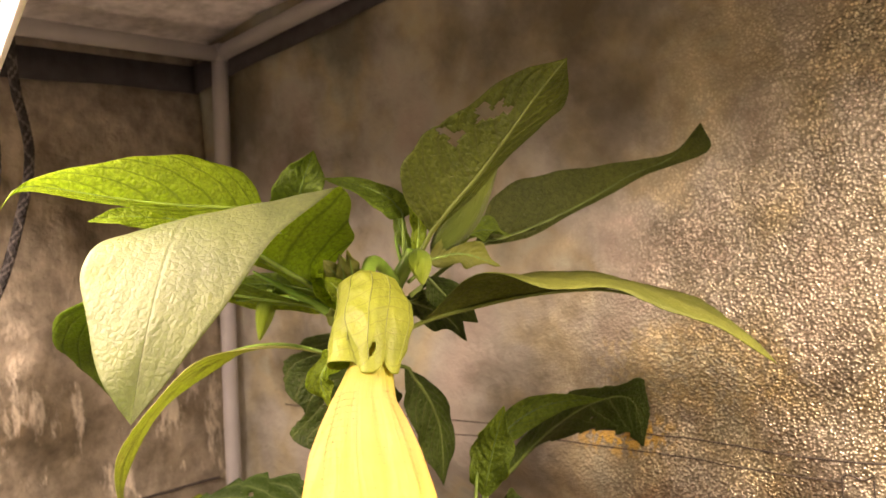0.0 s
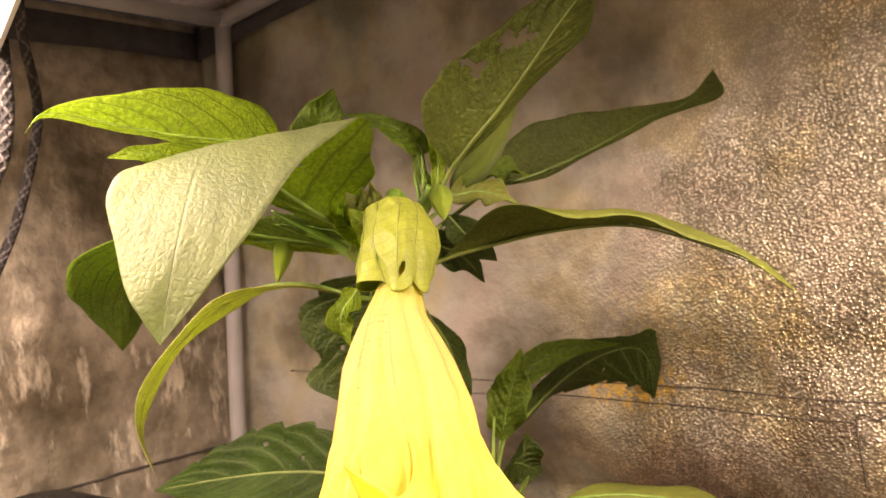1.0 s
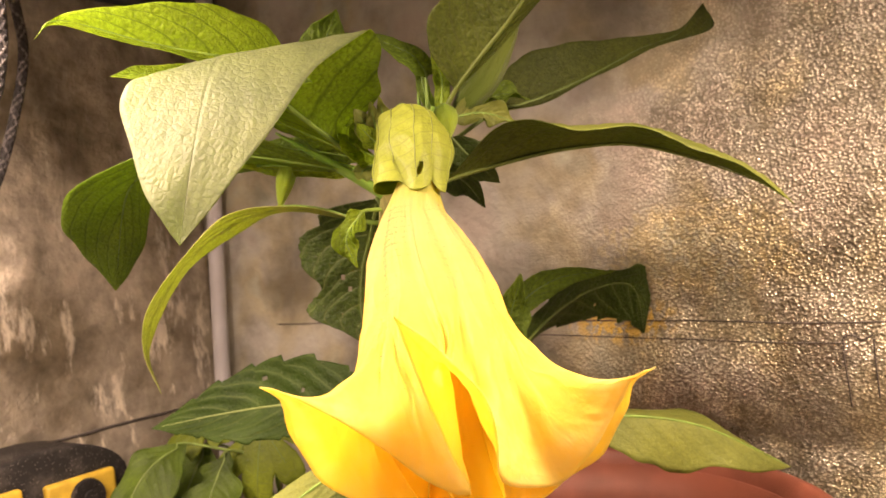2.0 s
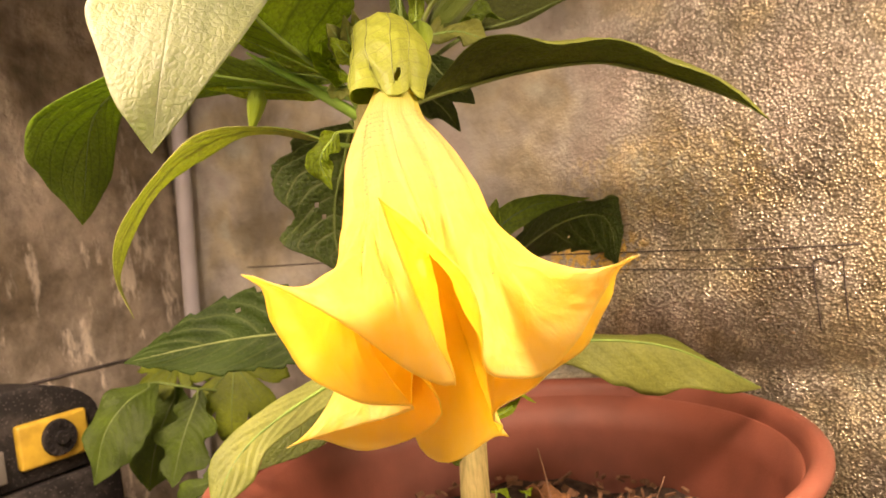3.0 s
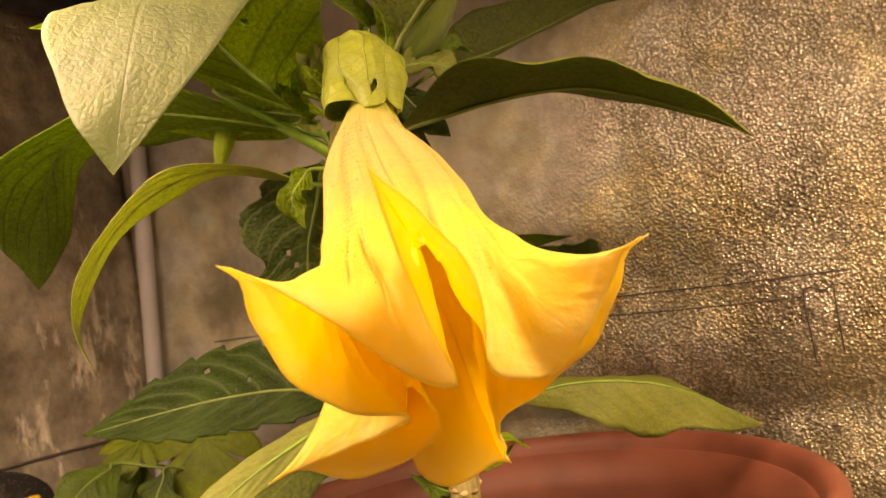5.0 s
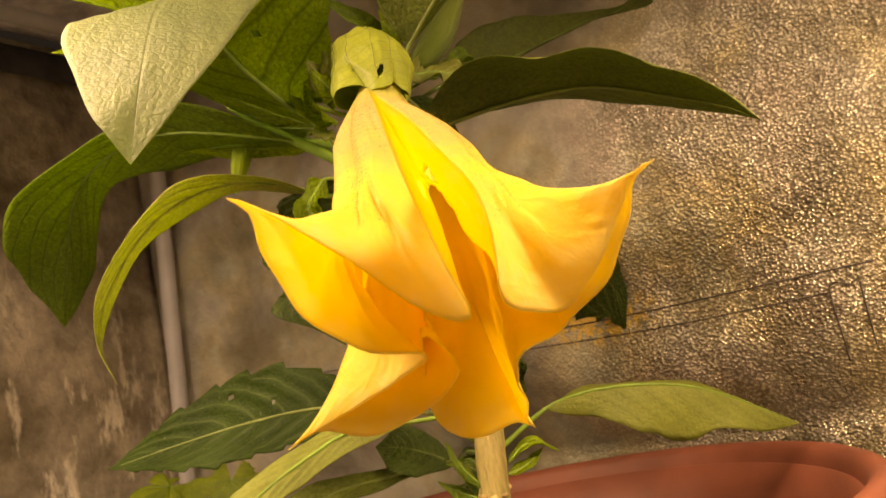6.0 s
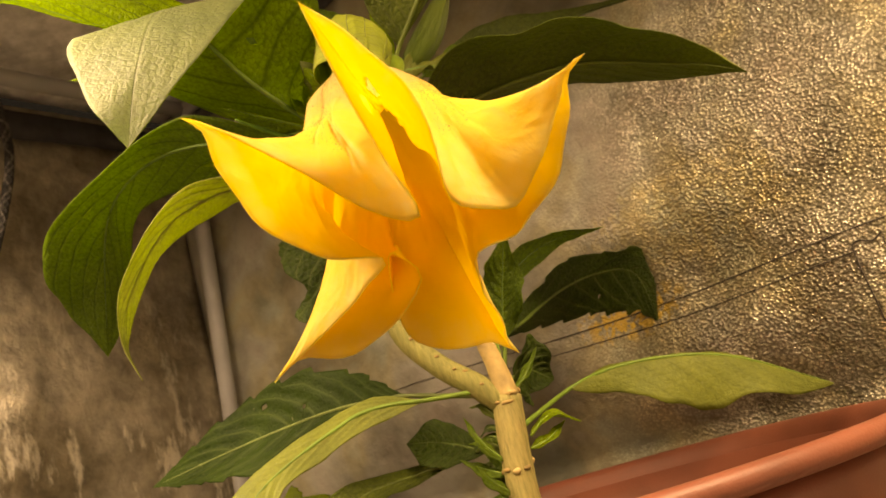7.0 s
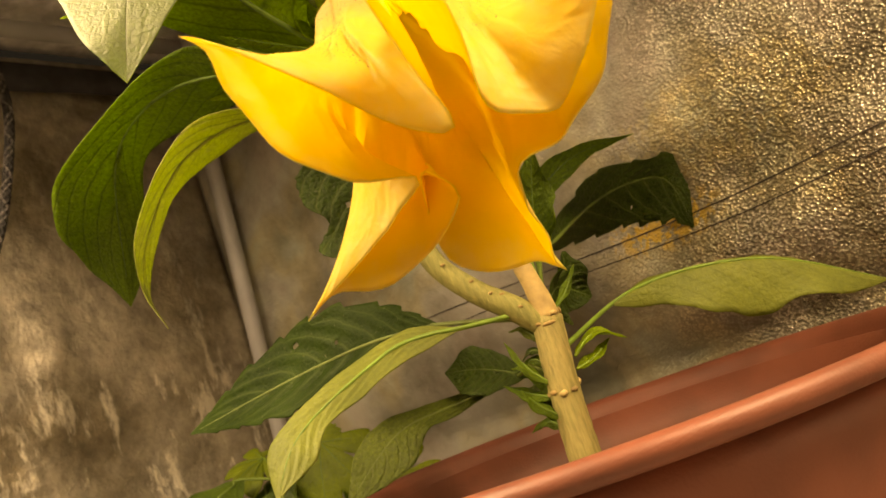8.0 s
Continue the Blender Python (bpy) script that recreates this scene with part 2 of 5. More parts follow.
    for where, reach, tint, strength in stain:
        d = n.new("ShaderNodeVectorMath")
        d.operation = "DISTANCE"
        flat = n.new("ShaderNodeVectorMath")
        flat.operation = "MULTIPLY"
        l.new(ob, flat.inputs[0])
        flat.inputs[1].default_value = (1.0, 1.0, 2.4)
        l.new(flat.outputs[0], d.inputs[0])
        d.inputs[1].default_value = (where[0], where[1], where[2] * 2.4)
        near = math_node(n, l, "SUBTRACT", 1.0, math_node(n, l, "MINIMUM", math_node(n, l, "DIVIDE", d.outputs["Value"], reach), 1.0))
        amount = math_node(n, l, "MULTIPLY", near, math_node(n, l, "GREATER_THAN", math_node(n, l, "ADD", grit.outputs[0], math_node(n, l, "MULTIPLY", near, 0.14)), 0.55))
        col = mix_colour(n, l, math_node(n, l, "MINIMUM", math_node(n, l, "MULTIPLY", amount, 2.0), strength), col, tint)
    if streaks:
        mapping = n.new("ShaderNodeMapping")
        mapping.inputs["Scale"].default_value = (30.0, 30.0, 9.0)
        l.new(ob, mapping.inputs[0])
        run = node(n, "ShaderNodeTexNoise", Scale=1.0, Detail=5.0, Roughness=0.7)
        l.new(mapping.outputs[0], run.inputs[0])
        pale = ramp(n, l, run.outputs[0], [(0.54, (0.0,) * 3), (0.62, (1.0,) * 3)])
        low = ramp(n, l, place.outputs[2], [(0.40, (1.0,) * 3), (0.75, (0.15,) * 3)])
        col = mix_colour(n, l, math_node(n, l, "MULTIPLY", math_node(n, l, "MULTIPLY", pale, low), streaks), col, (0.95, 0.90, 0.80))
    p = node(n, "ShaderNodeBsdfPrincipled", Metallic=metal)
    if darkened:
        l.new(math_node(n, l, "MULTIPLY", math_node(n, l, "SUBTRACT", 1.0, math_node(n, l, "MULTIPLY", dark_zone, 0.9)), metal), p.inputs["Metallic"])
    l.new(col, p.inputs["Base Color"])
    l.new(math_node(n, l, "ADD", ramp(n, l, big.outputs[0], [(0.35, (rough[0],) * 3), (0.65, (rough[1],) * 3)]), math_node(n, l, "MULTIPLY", dark_zone, 0.34 * darkened)), p.inputs["Roughness"])
    b1 = node(n, "ShaderNodeBump", Strength=0.7, Distance=0.02)
    l.new(big.outputs[0], b1.inputs["Height"])
    b2 = node(n, "ShaderNodeBump", Strength=0.35, Distance=0.004)
    l.new(mid.outputs[0], b2.inputs["Height"])
    l.new(b1.outputs[0], b2.inputs["Normal"])
    b3 = node(n, "ShaderNodeBump", Distance=0.002)
    grain = ramp(n, l, across, [(max(0.0, grain_x - 0.1), (pebble * 0.12,) * 3), (grain_x + 0.1, (pebble,) * 3)])
    l.new(grain, b3.inputs["Strength"])
    l.new(math_node(n, l, "ADD", vor.outputs[0], math_node(n, l, "MULTIPLY", fine.outputs[0], 0.4)), b3.inputs["Height"])
    l.new(b2.outputs[0], b3.inputs["Normal"])
    l.new(b3.outputs[0], p.inputs["Normal"])
    o = n.new("ShaderNodeOutputMaterial")
    l.new(p.outputs[0], o.inputs[0])
    return m


def glowing(name, colour, strength):
    m, n, l = material(name)
    e = node(n, "ShaderNodeEmission", Strength=strength)
    e.inputs[0].default_value = (*colour, 1)
    o = n.new("ShaderNodeOutputMaterial")
    l.new(e.outputs[0], o.inputs[0])
    return m


LEAF = leaf_material("leaf_green", (0.115, 0.20, 0.018), (0.08, 0.135, 0.016), (0.40, 0.58, 0.02))
LEAF_PALE = leaf_material("leaf_pale_green", (0.22, 0.27, 0.060), (0.25, 0.30, 0.08), (0.30, 0.38, 0.03), pucker=0.4, patch=0.25, ribs=0.4)
LEAF_BLANCHED = leaf_material("leaf_blanched", (0.146, 0.184, 0.086), (0.170, 0.210, 0.090), (0.36, 0.54, 0.06), patch=0.26, pucker=0.5, thin=0.38, rough=0.5, spec=0.5, ribs=0.2)
LEAF_STRAW = leaf_material("leaf_straw_green", (0.30, 0.30, 0.14), (0.22, 0.25, 0.08), (0.54, 0.66, 0.05), pucker=0.5, patch=0.3, thin=0.50)
LEAF_DARK = leaf_material("leaf_deep_green", (0.045, 0.088, 0.012), (0.19, 0.24, 0.065), (0.10, 0.18, 0.010))
LEAF_VEINED = leaf_material("leaf_dark_veined", (0.022, 0.048, 0.007), (0.10, 0.15, 0.035), (0.05, 0.11, 0.006), pucker=0.4, thin=0.3, spec=0.15)
LEAF_OLD = leaf_material("leaf_olive", (0.105, 0.15, 0.022), (0.16, 0.20, 0.045), (0.18, 0.26, 0.016))
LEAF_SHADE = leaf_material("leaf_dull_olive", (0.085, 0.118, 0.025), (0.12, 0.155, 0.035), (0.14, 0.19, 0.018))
LEAF_UNDER = leaf_material("leaf_underside", (0.20, 0.32, 0.02), (0.07, 0.13, 0.014), (0.70, 0.90, 0.03), thin=0.6)
LEAF_YOUNG = leaf_material("leaf_young", (0.25, 0.38, 0.020), (0.10, 0.18, 0.016), (0.62, 0.84, 0.02), rough=0.48, thin=0.52)
CASTOR = leaf_material("leaf_lobed", (0.17, 0.25, 0.022), (0.26, 0.33, 0.06), (0.36, 0.46, 0.016), patch=0.6, pucker=0.5)
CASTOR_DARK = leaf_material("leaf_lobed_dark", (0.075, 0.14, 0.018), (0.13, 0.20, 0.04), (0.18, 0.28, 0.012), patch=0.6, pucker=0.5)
STALK = simple("stalk_green", (0.16, 0.30, 0.035), 0.45, vary=0.3, scale=60.0)
RIB = simple("midrib_green", (0.15, 0.26, 0.035), 0.5, vary=0.25, scale=80.0)
ribbed(LEAF, (0.13, 0.22, 0.028))
ribbed(LEAF_DARK, (0.11, 0.17, 0.03))
ribbed(CASTOR, (0.26, 0.33, 0.06))
ribbed(CASTOR_DARK, (0.13, 0.20, 0.04))
ribbed(LEAF_VEINED, (0.14, 0.19, 0.05))
ribbed(LEAF_OLD, (0.13, 0.18, 0.03))
ribbed(LEAF_SHADE, (0.11, 0.17, 0.03))
ribbed(LEAF_BLANCHED, (0.42, 0.48, 0.20))
ribbed(LEAF_YOUNG, (0.20, 0.32, 0.03))
def bark_material(name, colour, dark):
    m, n, l = material(name)
    tc = n.new("ShaderNodeTexCoord")
    mapping = n.new("ShaderNodeMapping")
    mapping.inputs["Scale"].default_value = (420.0, 420.0, 60.0)
    l.new(tc.outputs["Object"], mapping.inputs[0])
    crack = node(n, "ShaderNodeTexNoise", Scale=1.0, Detail=5.0, Roughness=0.6)
    l.new(mapping.outputs[0], crack.inputs[0])
    blot = node(n, "ShaderNodeTexNoise", Scale=70.0, Detail=5.0)
    l.new(tc.outputs["Object"], blot.inputs[0])
    col = ramp(n, l, crack.outputs[0], [(0.36, dark), (0.52, colour), (0.75, tuple(min(1, c * 1.35) for c in colour))])
    col = mix_colour(n, l, math_node(n, l, "MULTIPLY", blot.outputs[0], 0.6), col, (0.20, 0.24, 0.07))
    p = node(n, "ShaderNodeBsdfPrincipled", Roughness=0.75)
    l.new(col, p.inputs["Base Color"])
    b = node(n, "ShaderNodeBump", Strength=0.7, Distance=0.0015)
    l.new(crack.outputs[0], b.inputs["Height"])
    l.new(b.outputs[0], p.inputs["Normal"])
    o = n.new("ShaderNodeOutputMaterial")
    l.new(p.outputs[0], o.inputs[0])
    return m


BARK = bark_material("bark_tan", (0.37, 0.29, 0.115), (0.24, 0.185, 0.07))
BRANCH = bark_material("branch_tan", (0.29, 0.26, 0.09), (0.20, 0.18, 0.06))
SCAR = simple("leaf_scar_brown", (0.34, 0.24, 0.10), 0.85, vary=0.4, scale=120.0, bump=0.6)
CUT = simple("stub_tan", (0.50, 0.37, 0.16), 0.7, vary=0.3, scale=90.0, bump=0.5)
CALYX = leaf_material("calyx_pale", (0.30, 0.37, 0.055), (0.32, 0.39, 0.06), (0.38, 0.50, 0.03), rough=0.5, pucker=0.30, patch=0.30, thin=0.42)
BUD = petal_material("bud_green", [(0.0, (0.20, 0.34, 0.03)), (0.9, (0.36, 0.52, 0.05))], (0.44, 0.62, 0.03), 0.3)
# Darker copy of the bud green: shade behind a leaf put into the colour
BUD_SHADE = petal_material("bud_green_shaded", [(0.0, (0.10, 0.16, 0.02)), (0.9, (0.15, 0.21, 0.03))], (0.16, 0.22, 0.02), 0.2)
PETAL_OUT = petal_material("petal_yellow", [(0.06, (0.42, 0.51, 0.10)), (0.16, (0.55, 0.53, 0.20)), (0.26, (0.59, 0.52, 0.22)), (0.38, (0.63, 0.525, 0.19)), (0.55, (0.83, 0.745, 0.13)), (0.80, (0.86, 0.79, 0.16)), (0.96, (0.88, 0.82, 0.28))], (0.92, 0.80, 0.10), 0.60)
PETAL_IN = petal_material("petal_orange", [(0.0, (0.90, 0.78, 0.26)), (0.42, (0.94, 0.74, 0.16)), (0.58, (0.95, 0.69, 0.12)), (0.97, (0.95, 0.74, 0.24))], (0.98, 0.74, 0.09), 0.70)
TERRACOTTA = simple("terracotta_plastic", (0.215, 0.067, 0.041), 0.5, vary=0.28, scale=14.0, bump=0.25, bump_scale=500.0, spec=0.6)
SOIL = simple("soil", (0.055, 0.038, 0.026), 0.95, vary=0.6, scale=160.0, bump=1.0, bump_scale=500.0)
DRY_LEAF = leaf_material("leaf_dry_brown", (0.30, 0.16, 0.08), (0.22, 0.11, 0.05), (0.30, 0.14, 0.05), patch=0.5)
HAIR = simple("petal_hair", (0.35, 0.26, 0.06), 0.6)
SPECK = simple("soot_speck", (0.05, 0.035, 0.02), 0.8)
CALYX_VEIN = simple("calyx_vein", (0.16, 0.20, 0.03), 0.6)
CHIP = simple("bark_chip", (0.22, 0.12, 0.065), 0.85, vary=0.5, scale=90.0, bump=0.5)
STAIN_AT = (0.206, 0.836, 0.479)
FILM_TINTS = [(0.30, (0.95, 0.86, 0.90)), (0.44, (0.96, 0.96, 1.0)), (0.55, (1.0, 0.93, 0.76)), (0.63, (0.92, 0.97, 0.92)), (0.73, (0.86, 0.91, 1.0))]
FOIL_RIGHT = foil_material("silver_lining_pebbled", 1.0, grain_x=0.205, lean=0.5, darkened=0.97, rough=(0.26, 0.36), metal=0.58, colour=(1.0, 0.99, 0.86), groove_shade=0.70, cell=390.0, tints=FILM_TINTS, stain=((STAIN_AT, 0.070, (0.75, 0.52, 0.10), 0.85), ((0.275, 0.775, 0.545), 0.115, (0.62, 0.50, 0.20), 0.22)))
FOIL_LEFT = foil_material("silver_lining_crinkled", 0.75, colour=(0.58, 0.53, 0.45), rough=(0.55, 0.72), streaks=1.0, groove_shade=0.5)
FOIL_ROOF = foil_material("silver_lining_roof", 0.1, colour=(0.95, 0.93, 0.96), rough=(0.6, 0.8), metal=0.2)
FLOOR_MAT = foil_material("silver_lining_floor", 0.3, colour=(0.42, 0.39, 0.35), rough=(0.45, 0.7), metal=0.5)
# Lining of the two unseen walls, made brighter to bounce more light back
FOIL_BOUNCE = foil_material("silver_lining_bounce", 0.3, colour=(0.72, 0.69, 0.66), rough=(0.4, 0.6), metal=0.6)
POLE = simple("pole_grey_paint", (0.36, 0.36, 0.385), 0.45, vary=0.12, scale=20.0, bump=0.05)
BLACK_CLOTH = simple("black_webbing", (0.040, 0.038, 0.044), 0.85, vary=0.3, scale=60.0, bump=0.5, bump_scale=900.0)
THREAD = simple("dark_seam", (0.07, 0.06, 0.055), 0.8, vary=0.3)
ROPE_DARK = simple("rope_black", (0.02, 0.018, 0.02), 0.7, vary=0.3, bump=0.4, bump_scale=1500.0)
ROPE_LIGHT = simple("rope_fleck", (0.10, 0.09, 0.09), 0.7, vary=0.2, bump=0.4, bump_scale=1500.0)
def dusty_material(name, colour, dust):
    """Dark rubber with pale dust settled in specks and faint blotches."""
    m, n, l = material(name)
    tc = n.new("ShaderNodeTexCoord")
    speck = node(n, "ShaderNodeTexVoronoi", Scale=260.0)
    l.new(tc.outputs["Object"], speck.inputs[0])
    blot = node(n, "ShaderNodeTexNoise", Scale=28.0, Detail=6.0, Roughness=0.7)
    l.new(tc.outputs["Object"], blot.inputs[0])
    dots = ramp(n, l, math_node(n, l, "ADD", speck.outputs[0], math_node(n, l, "MULTIPLY", blot.outputs[0], -0.25)), [(0.0, (1.0,) * 3), (0.12, (0.0,) * 3)])
    soft = ramp(n, l, blot.outputs[0], [(0.48, (0.0,) * 3), (0.75, (0.5,) * 3)])
    col = mix_colour(n, l, math_node(n, l, "MAXIMUM", dots, soft), colour, dust)
    p = node(n, "ShaderNodeBsdfPrincipled", Roughness=0.8)
    p.inputs["Specular IOR Level"].default_value = 0.25
    l.new(col, p.inputs["Base Color"])
    b = node(n, "ShaderNodeBump", Strength=0.5, Distance=0.001)
    l.new(speck.outputs[0], b.inputs["Height"])
    l.new(b.outputs[0], p.inputs["Normal"])
    o = n.new("ShaderNodeOutputMaterial")
    l.new(p.outputs[0], o.inputs[0])
    return m


TOOL_BLACK = dusty_material("tool_black_rubber", (0.012, 0.011, 0.011), (0.10, 0.09, 0.08))
TOOL_YELLOW = simple("tool_yellow_plastic", (0.44, 0.30, 0.03), 0.5, vary=0.3)
TOOL_GREY = simple("tool_grey_panel", (0.13, 0.125, 0.11), 0.5, vary=0.15)
HOUSING = simple("lamp_housing_white", (0.75, 0.74, 0.75), 0.4, vary=0.05)
DIODES = glowing("lamp_diodes", (1.0, 0.82, 0.75), 9.0)


# ---- mesh helpers ----
def mesh_object(name, verts, faces, mat, parent=None, label="", uvs=None, smooth=True):
    me = bpy.data.meshes.new(name)
    me.from_pydata([tuple(v) for v in verts], [], faces)
    if uvs is not None:
        layer = me.uv_layers.new(name="UVMap")
        idx = np.empty(len(me.loops), dtype=np.int32)
        me.loops.foreach_get("vertex_index", idx)
        layer.data.foreach_set("uv", np.asarray(uvs, dtype=np.float32)[idx].ravel())
    if smooth:
        me.polygons.foreach_set("use_smooth", [True] * len(me.polygons))
    me.materials.append(mat)
    me.update()
    ob = new(name, me)
    if parent:
        ob.parent = parent
    if label:
        ob["label"] = label
    return ob


def part(name, bm, mat, parent=None, label="", smooth=True):
    me = bpy.data.meshes.new(name)
    bm.to_mesh(me)
    bm.free()
    if smooth:
        me.polygons.foreach_set("use_smooth", [True] * len(me.polygons))
    me.materials.append(mat)
    ob = new(name, me)
    if parent:
        ob.parent = parent
    if label:
        ob["label"] = label
    return ob


def empty(name, label, category, at=(0, 0, 0), group="", kind=""):
    ob = new(name)
    ob.location = (0, 0, 0)
    return tagged(ob, label, category, group, kind)


def spline(points, count):
    """Smooth line through the points, evenly spaced."""
    p = [np.array(q, float) for q in points]
    p = [2 * p[0] - p[1]] + p + [2 * p[-1] - p[-2]]
    out = []
    for i in range(1, len(p) - 2):
        for s in np.linspace(0, 1, 24, endpoint=False):
            a, b, c, d = p[i - 1], p[i], p[i + 1], p[i + 2]
            out.append(0.5 * (2 * b + (c - a) * s + (2 * a - 5 * b + 4 * c - d) * s * s + (3 * b - a - 3 * c + d) * s ** 3))
    out.append(p[-2])
    out = np.array(out)
    run = np.r_[0, np.cumsum(np.linalg.norm(np.diff(out, axis=0), axis=1))]
    at = np.linspace(0, run[-1], count)
    return np.stack([np.interp(at, run, out[:, k]) for k in range(3)], 1)


def unit(v):
    return v / max(1e-9, np.linalg.norm(v))


def tube_data(points, radii, sides=10, count=24, knobs=0.0, flat=1.0, seed=0):
    """Tapered tube along a smooth line; radii are spread evenly along it."""
    line = spline(points, count)
    rad = np.interp(np.linspace(0, 1, count), np.linspace(0, 1, len(radii)), radii)
    rng = np.random.default_rng(seed)
    tang = np.gradient(line, axis=0)
    ref = np.array((0.3, 0.2, 1.0)) if abs(unit(tang[0])[2]) < 0.9 else np.array((1.0, 0.2, 0.0))
    verts, faces = [], []
    for i in range(count):
        t = unit(tang[i])
        s = unit(ref - (ref @ t) * t)
        w = np.cross(t, s)
        ref = s
        for k in range(sides):
            a = 2 * math.pi * k / sides
            r = rad[i] * (1 + knobs * rng.normal())
            verts.append(line[i] + r * (math.cos(a) * s + flat * math.sin(a) * w))
    for i in range(count - 1):
        for k in range(sides):
            j = (k + 1) % sides
            faces.append((i * sides + k, i * sides + j, (i + 1) * sides + j, (i + 1) * sides + k))
    faces.append(tuple(range(sides))[::-1])
    faces.append(tuple(range((count - 1) * sides, count * sides)))
    return verts, faces


def tube(name, points, radii, mat, parent=None, label="", **more):
    v, f = tube_data(points, radii, **more)
    return mesh_object(name, v, f, mat, parent, label)


def box_bm(size, at, turn=None, bevel=0.002, segments=2):
    bm = bmesh.new()
    bmesh.ops.create_cube(bm, size=1)
    bmesh.ops.scale(bm, vec=size, verts=bm.verts)
    if bevel:
        bmesh.ops.bevel(bm, geom=bm.edges[:], offset=bevel, segments=segments, affect="EDGES", profile=0.6)
    m = Matrix.Translation(at) @ (turn or Matrix())
    bmesh.ops.transform(bm, matrix=m, verts=bm.verts)
    return bm


def thicken(ob, amount, offset=-1.0, inner=None):
    s = ob.modifiers.new("thickness", "SOLIDIFY")
    s.thickness, s.offset = amount, offset
    if inner is not None:
        ob.data.materials.append(inner)
        s.material_offset = 1
    return ob


# ---- leaves ----
def leaf(parent, spine, width, side, mat, name="leaf", label="", twist=0.0, cup=0.25, wave=0.006, jag=0.0, holes=(), seed=1,
         belly=0.42, stalk=None, side_end=None, skew=0.0, rib=True, rows=44, cols=18, pucker=0.0016, rib_mat=None, under=None, halves=(1.0, 1.0)):
    """Leaf blade along a spine. side: the way its left half points at the base; cup: how far the halves rise; stalk: where the petiole starts;
    holes: (along, across, radius) eaten out of the blade; jag: depth of a torn or toothed margin; belly: where it is widest."""
    line = spline(spine, rows)
    rng = np.random.default_rng(seed)
    tang = np.gradient(line, axis=0)
    s = np.array(side, float)
    length = np.linalg.norm(np.diff(line, axis=0), axis=1).sum()
    u = np.linspace(0, 1, rows)
    power = math.log(0.5) / math.log(belly)
    prof = np.sin(math.pi * u ** power) ** 0.85 * (1 - 0.25 * u ** 3)
    prof[-1] = 0.0
    ph = rng.uniform(0, 6.28, 6)
    teeth = [np.zeros(rows), np.zeros(rows)]
    for h in range(2):
        teeth[h] = 0.06 * np.sin(u * 11 + ph[h]) + 0.045 * np.sin(u * 23 + ph[h + 2]) + 0.02 * np.sin(u * 47 + ph[h + 1])
        if jag:
            teeth[h] -= jag * np.abs(np.sin(u * 8.5 + ph[h + 3])) ** 3 + jag * 0.45 * rng.random(rows)
    ways, sides = [], []
    for i in range(rows):
        t = unit(tang[i])
        if side_end is not None:
            s = np.array(side, float) * (1 - u[i]) + np.array(side_end, float) * u[i]
        s = unit(s - (s @ t) * t)
        ways.append(t)
        sides.append(s)
    ways, sides = np.array(ways), np.array(sides)
    verts, uvs = [], []
    for i in range(rows):
        for k in range(cols + 1):
            v = -1 + 2 * k / cols
            half = 0 if v < 0 else 1
            w = 0.5 * width * halves[half] * max(0.0, prof[i] * (1 + teeth[half][i] * (abs(v) ** 2)))
            if 0 < i < rows - 1:
                w = max(w, 0.0006)
            f = min(1.0, max(0.0, u[i] + skew * v * w / length)) if skew else u[i]
            at = np.array([np.interp(f, u, line[:, c]) for c in range(3)])
            t = unit(np.array([np.interp(f, u, ways[:, c]) for c in range(3)]))
            sd0 = np.array([np.interp(f, u, sides[:, c]) for c in range(3)])
            sd0 = unit(sd0 - (sd0 @ t) * t)
            nrm = np.cross(t, sd0)
            a = radians(twist) * u[i]
            sd = math.cos(a) * sd0 + math.sin(a) * nrm
            up = -math.sin(a) * sd0 + math.cos(a) * nrm
            lift = cup * w * abs(v) ** 1.3
            lift += wave * math.sin(u[i] * 13 + ph[4] + (1.9 if half else 0)) * abs(v) ** 2.2 * min(1, prof[i] * 1.5)
            vein = 9 * u[i] - 2.6 * abs(v) ** 1.4
            lift += pucker * (math.cos(2 * math.pi * vein) * -1) * min(1.0, abs(v) * 3) * (1 - abs(v) ** 4) * prof[i]
            verts.append(at + t * ((u[i] - f) * length) + sd * (v * w) + up * lift)
            uvs.append((u[i], 0.5 + 0.5 * v))
    faces = []
    for i in range(rows - 1):
        for k in range(cols):
            uc, vc = (u[i] + u[i + 1]) / 2, -1 + 2 * (k + 0.5) / cols
            if any(((uc - a) * length) ** 2 + ((vc - b) * width / 2 * prof[i]) ** 2 < r * r * (0.7 + 0.5 * math.sin(5 * math.atan2(uc - a, (vc - b) * 0.3) + a * 9)) for a, b, r in holes):
                continue
            q = i * (cols + 1) + k
            faces.append((q, q + 1, q + cols + 2, q + cols + 1))
    ob = mesh_object(name, verts, faces, mat, parent, label, uvs)
    thicken(ob, 0.0005, 0.0, under)
    if rib:
        pts = [tuple(line[j]) for j in range(0, rows, 6)]
        big = 0.0011 + width * 0.009
        tube("midrib", ([stalk] if stalk else []) + pts, ([big * 1.25] if stalk else []) + [big, big * 0.8, big * 0.5, big * 0.22], rib_mat or RIBS.get(mat.name, RIB), ob, sides=8, count=30)
    return ob


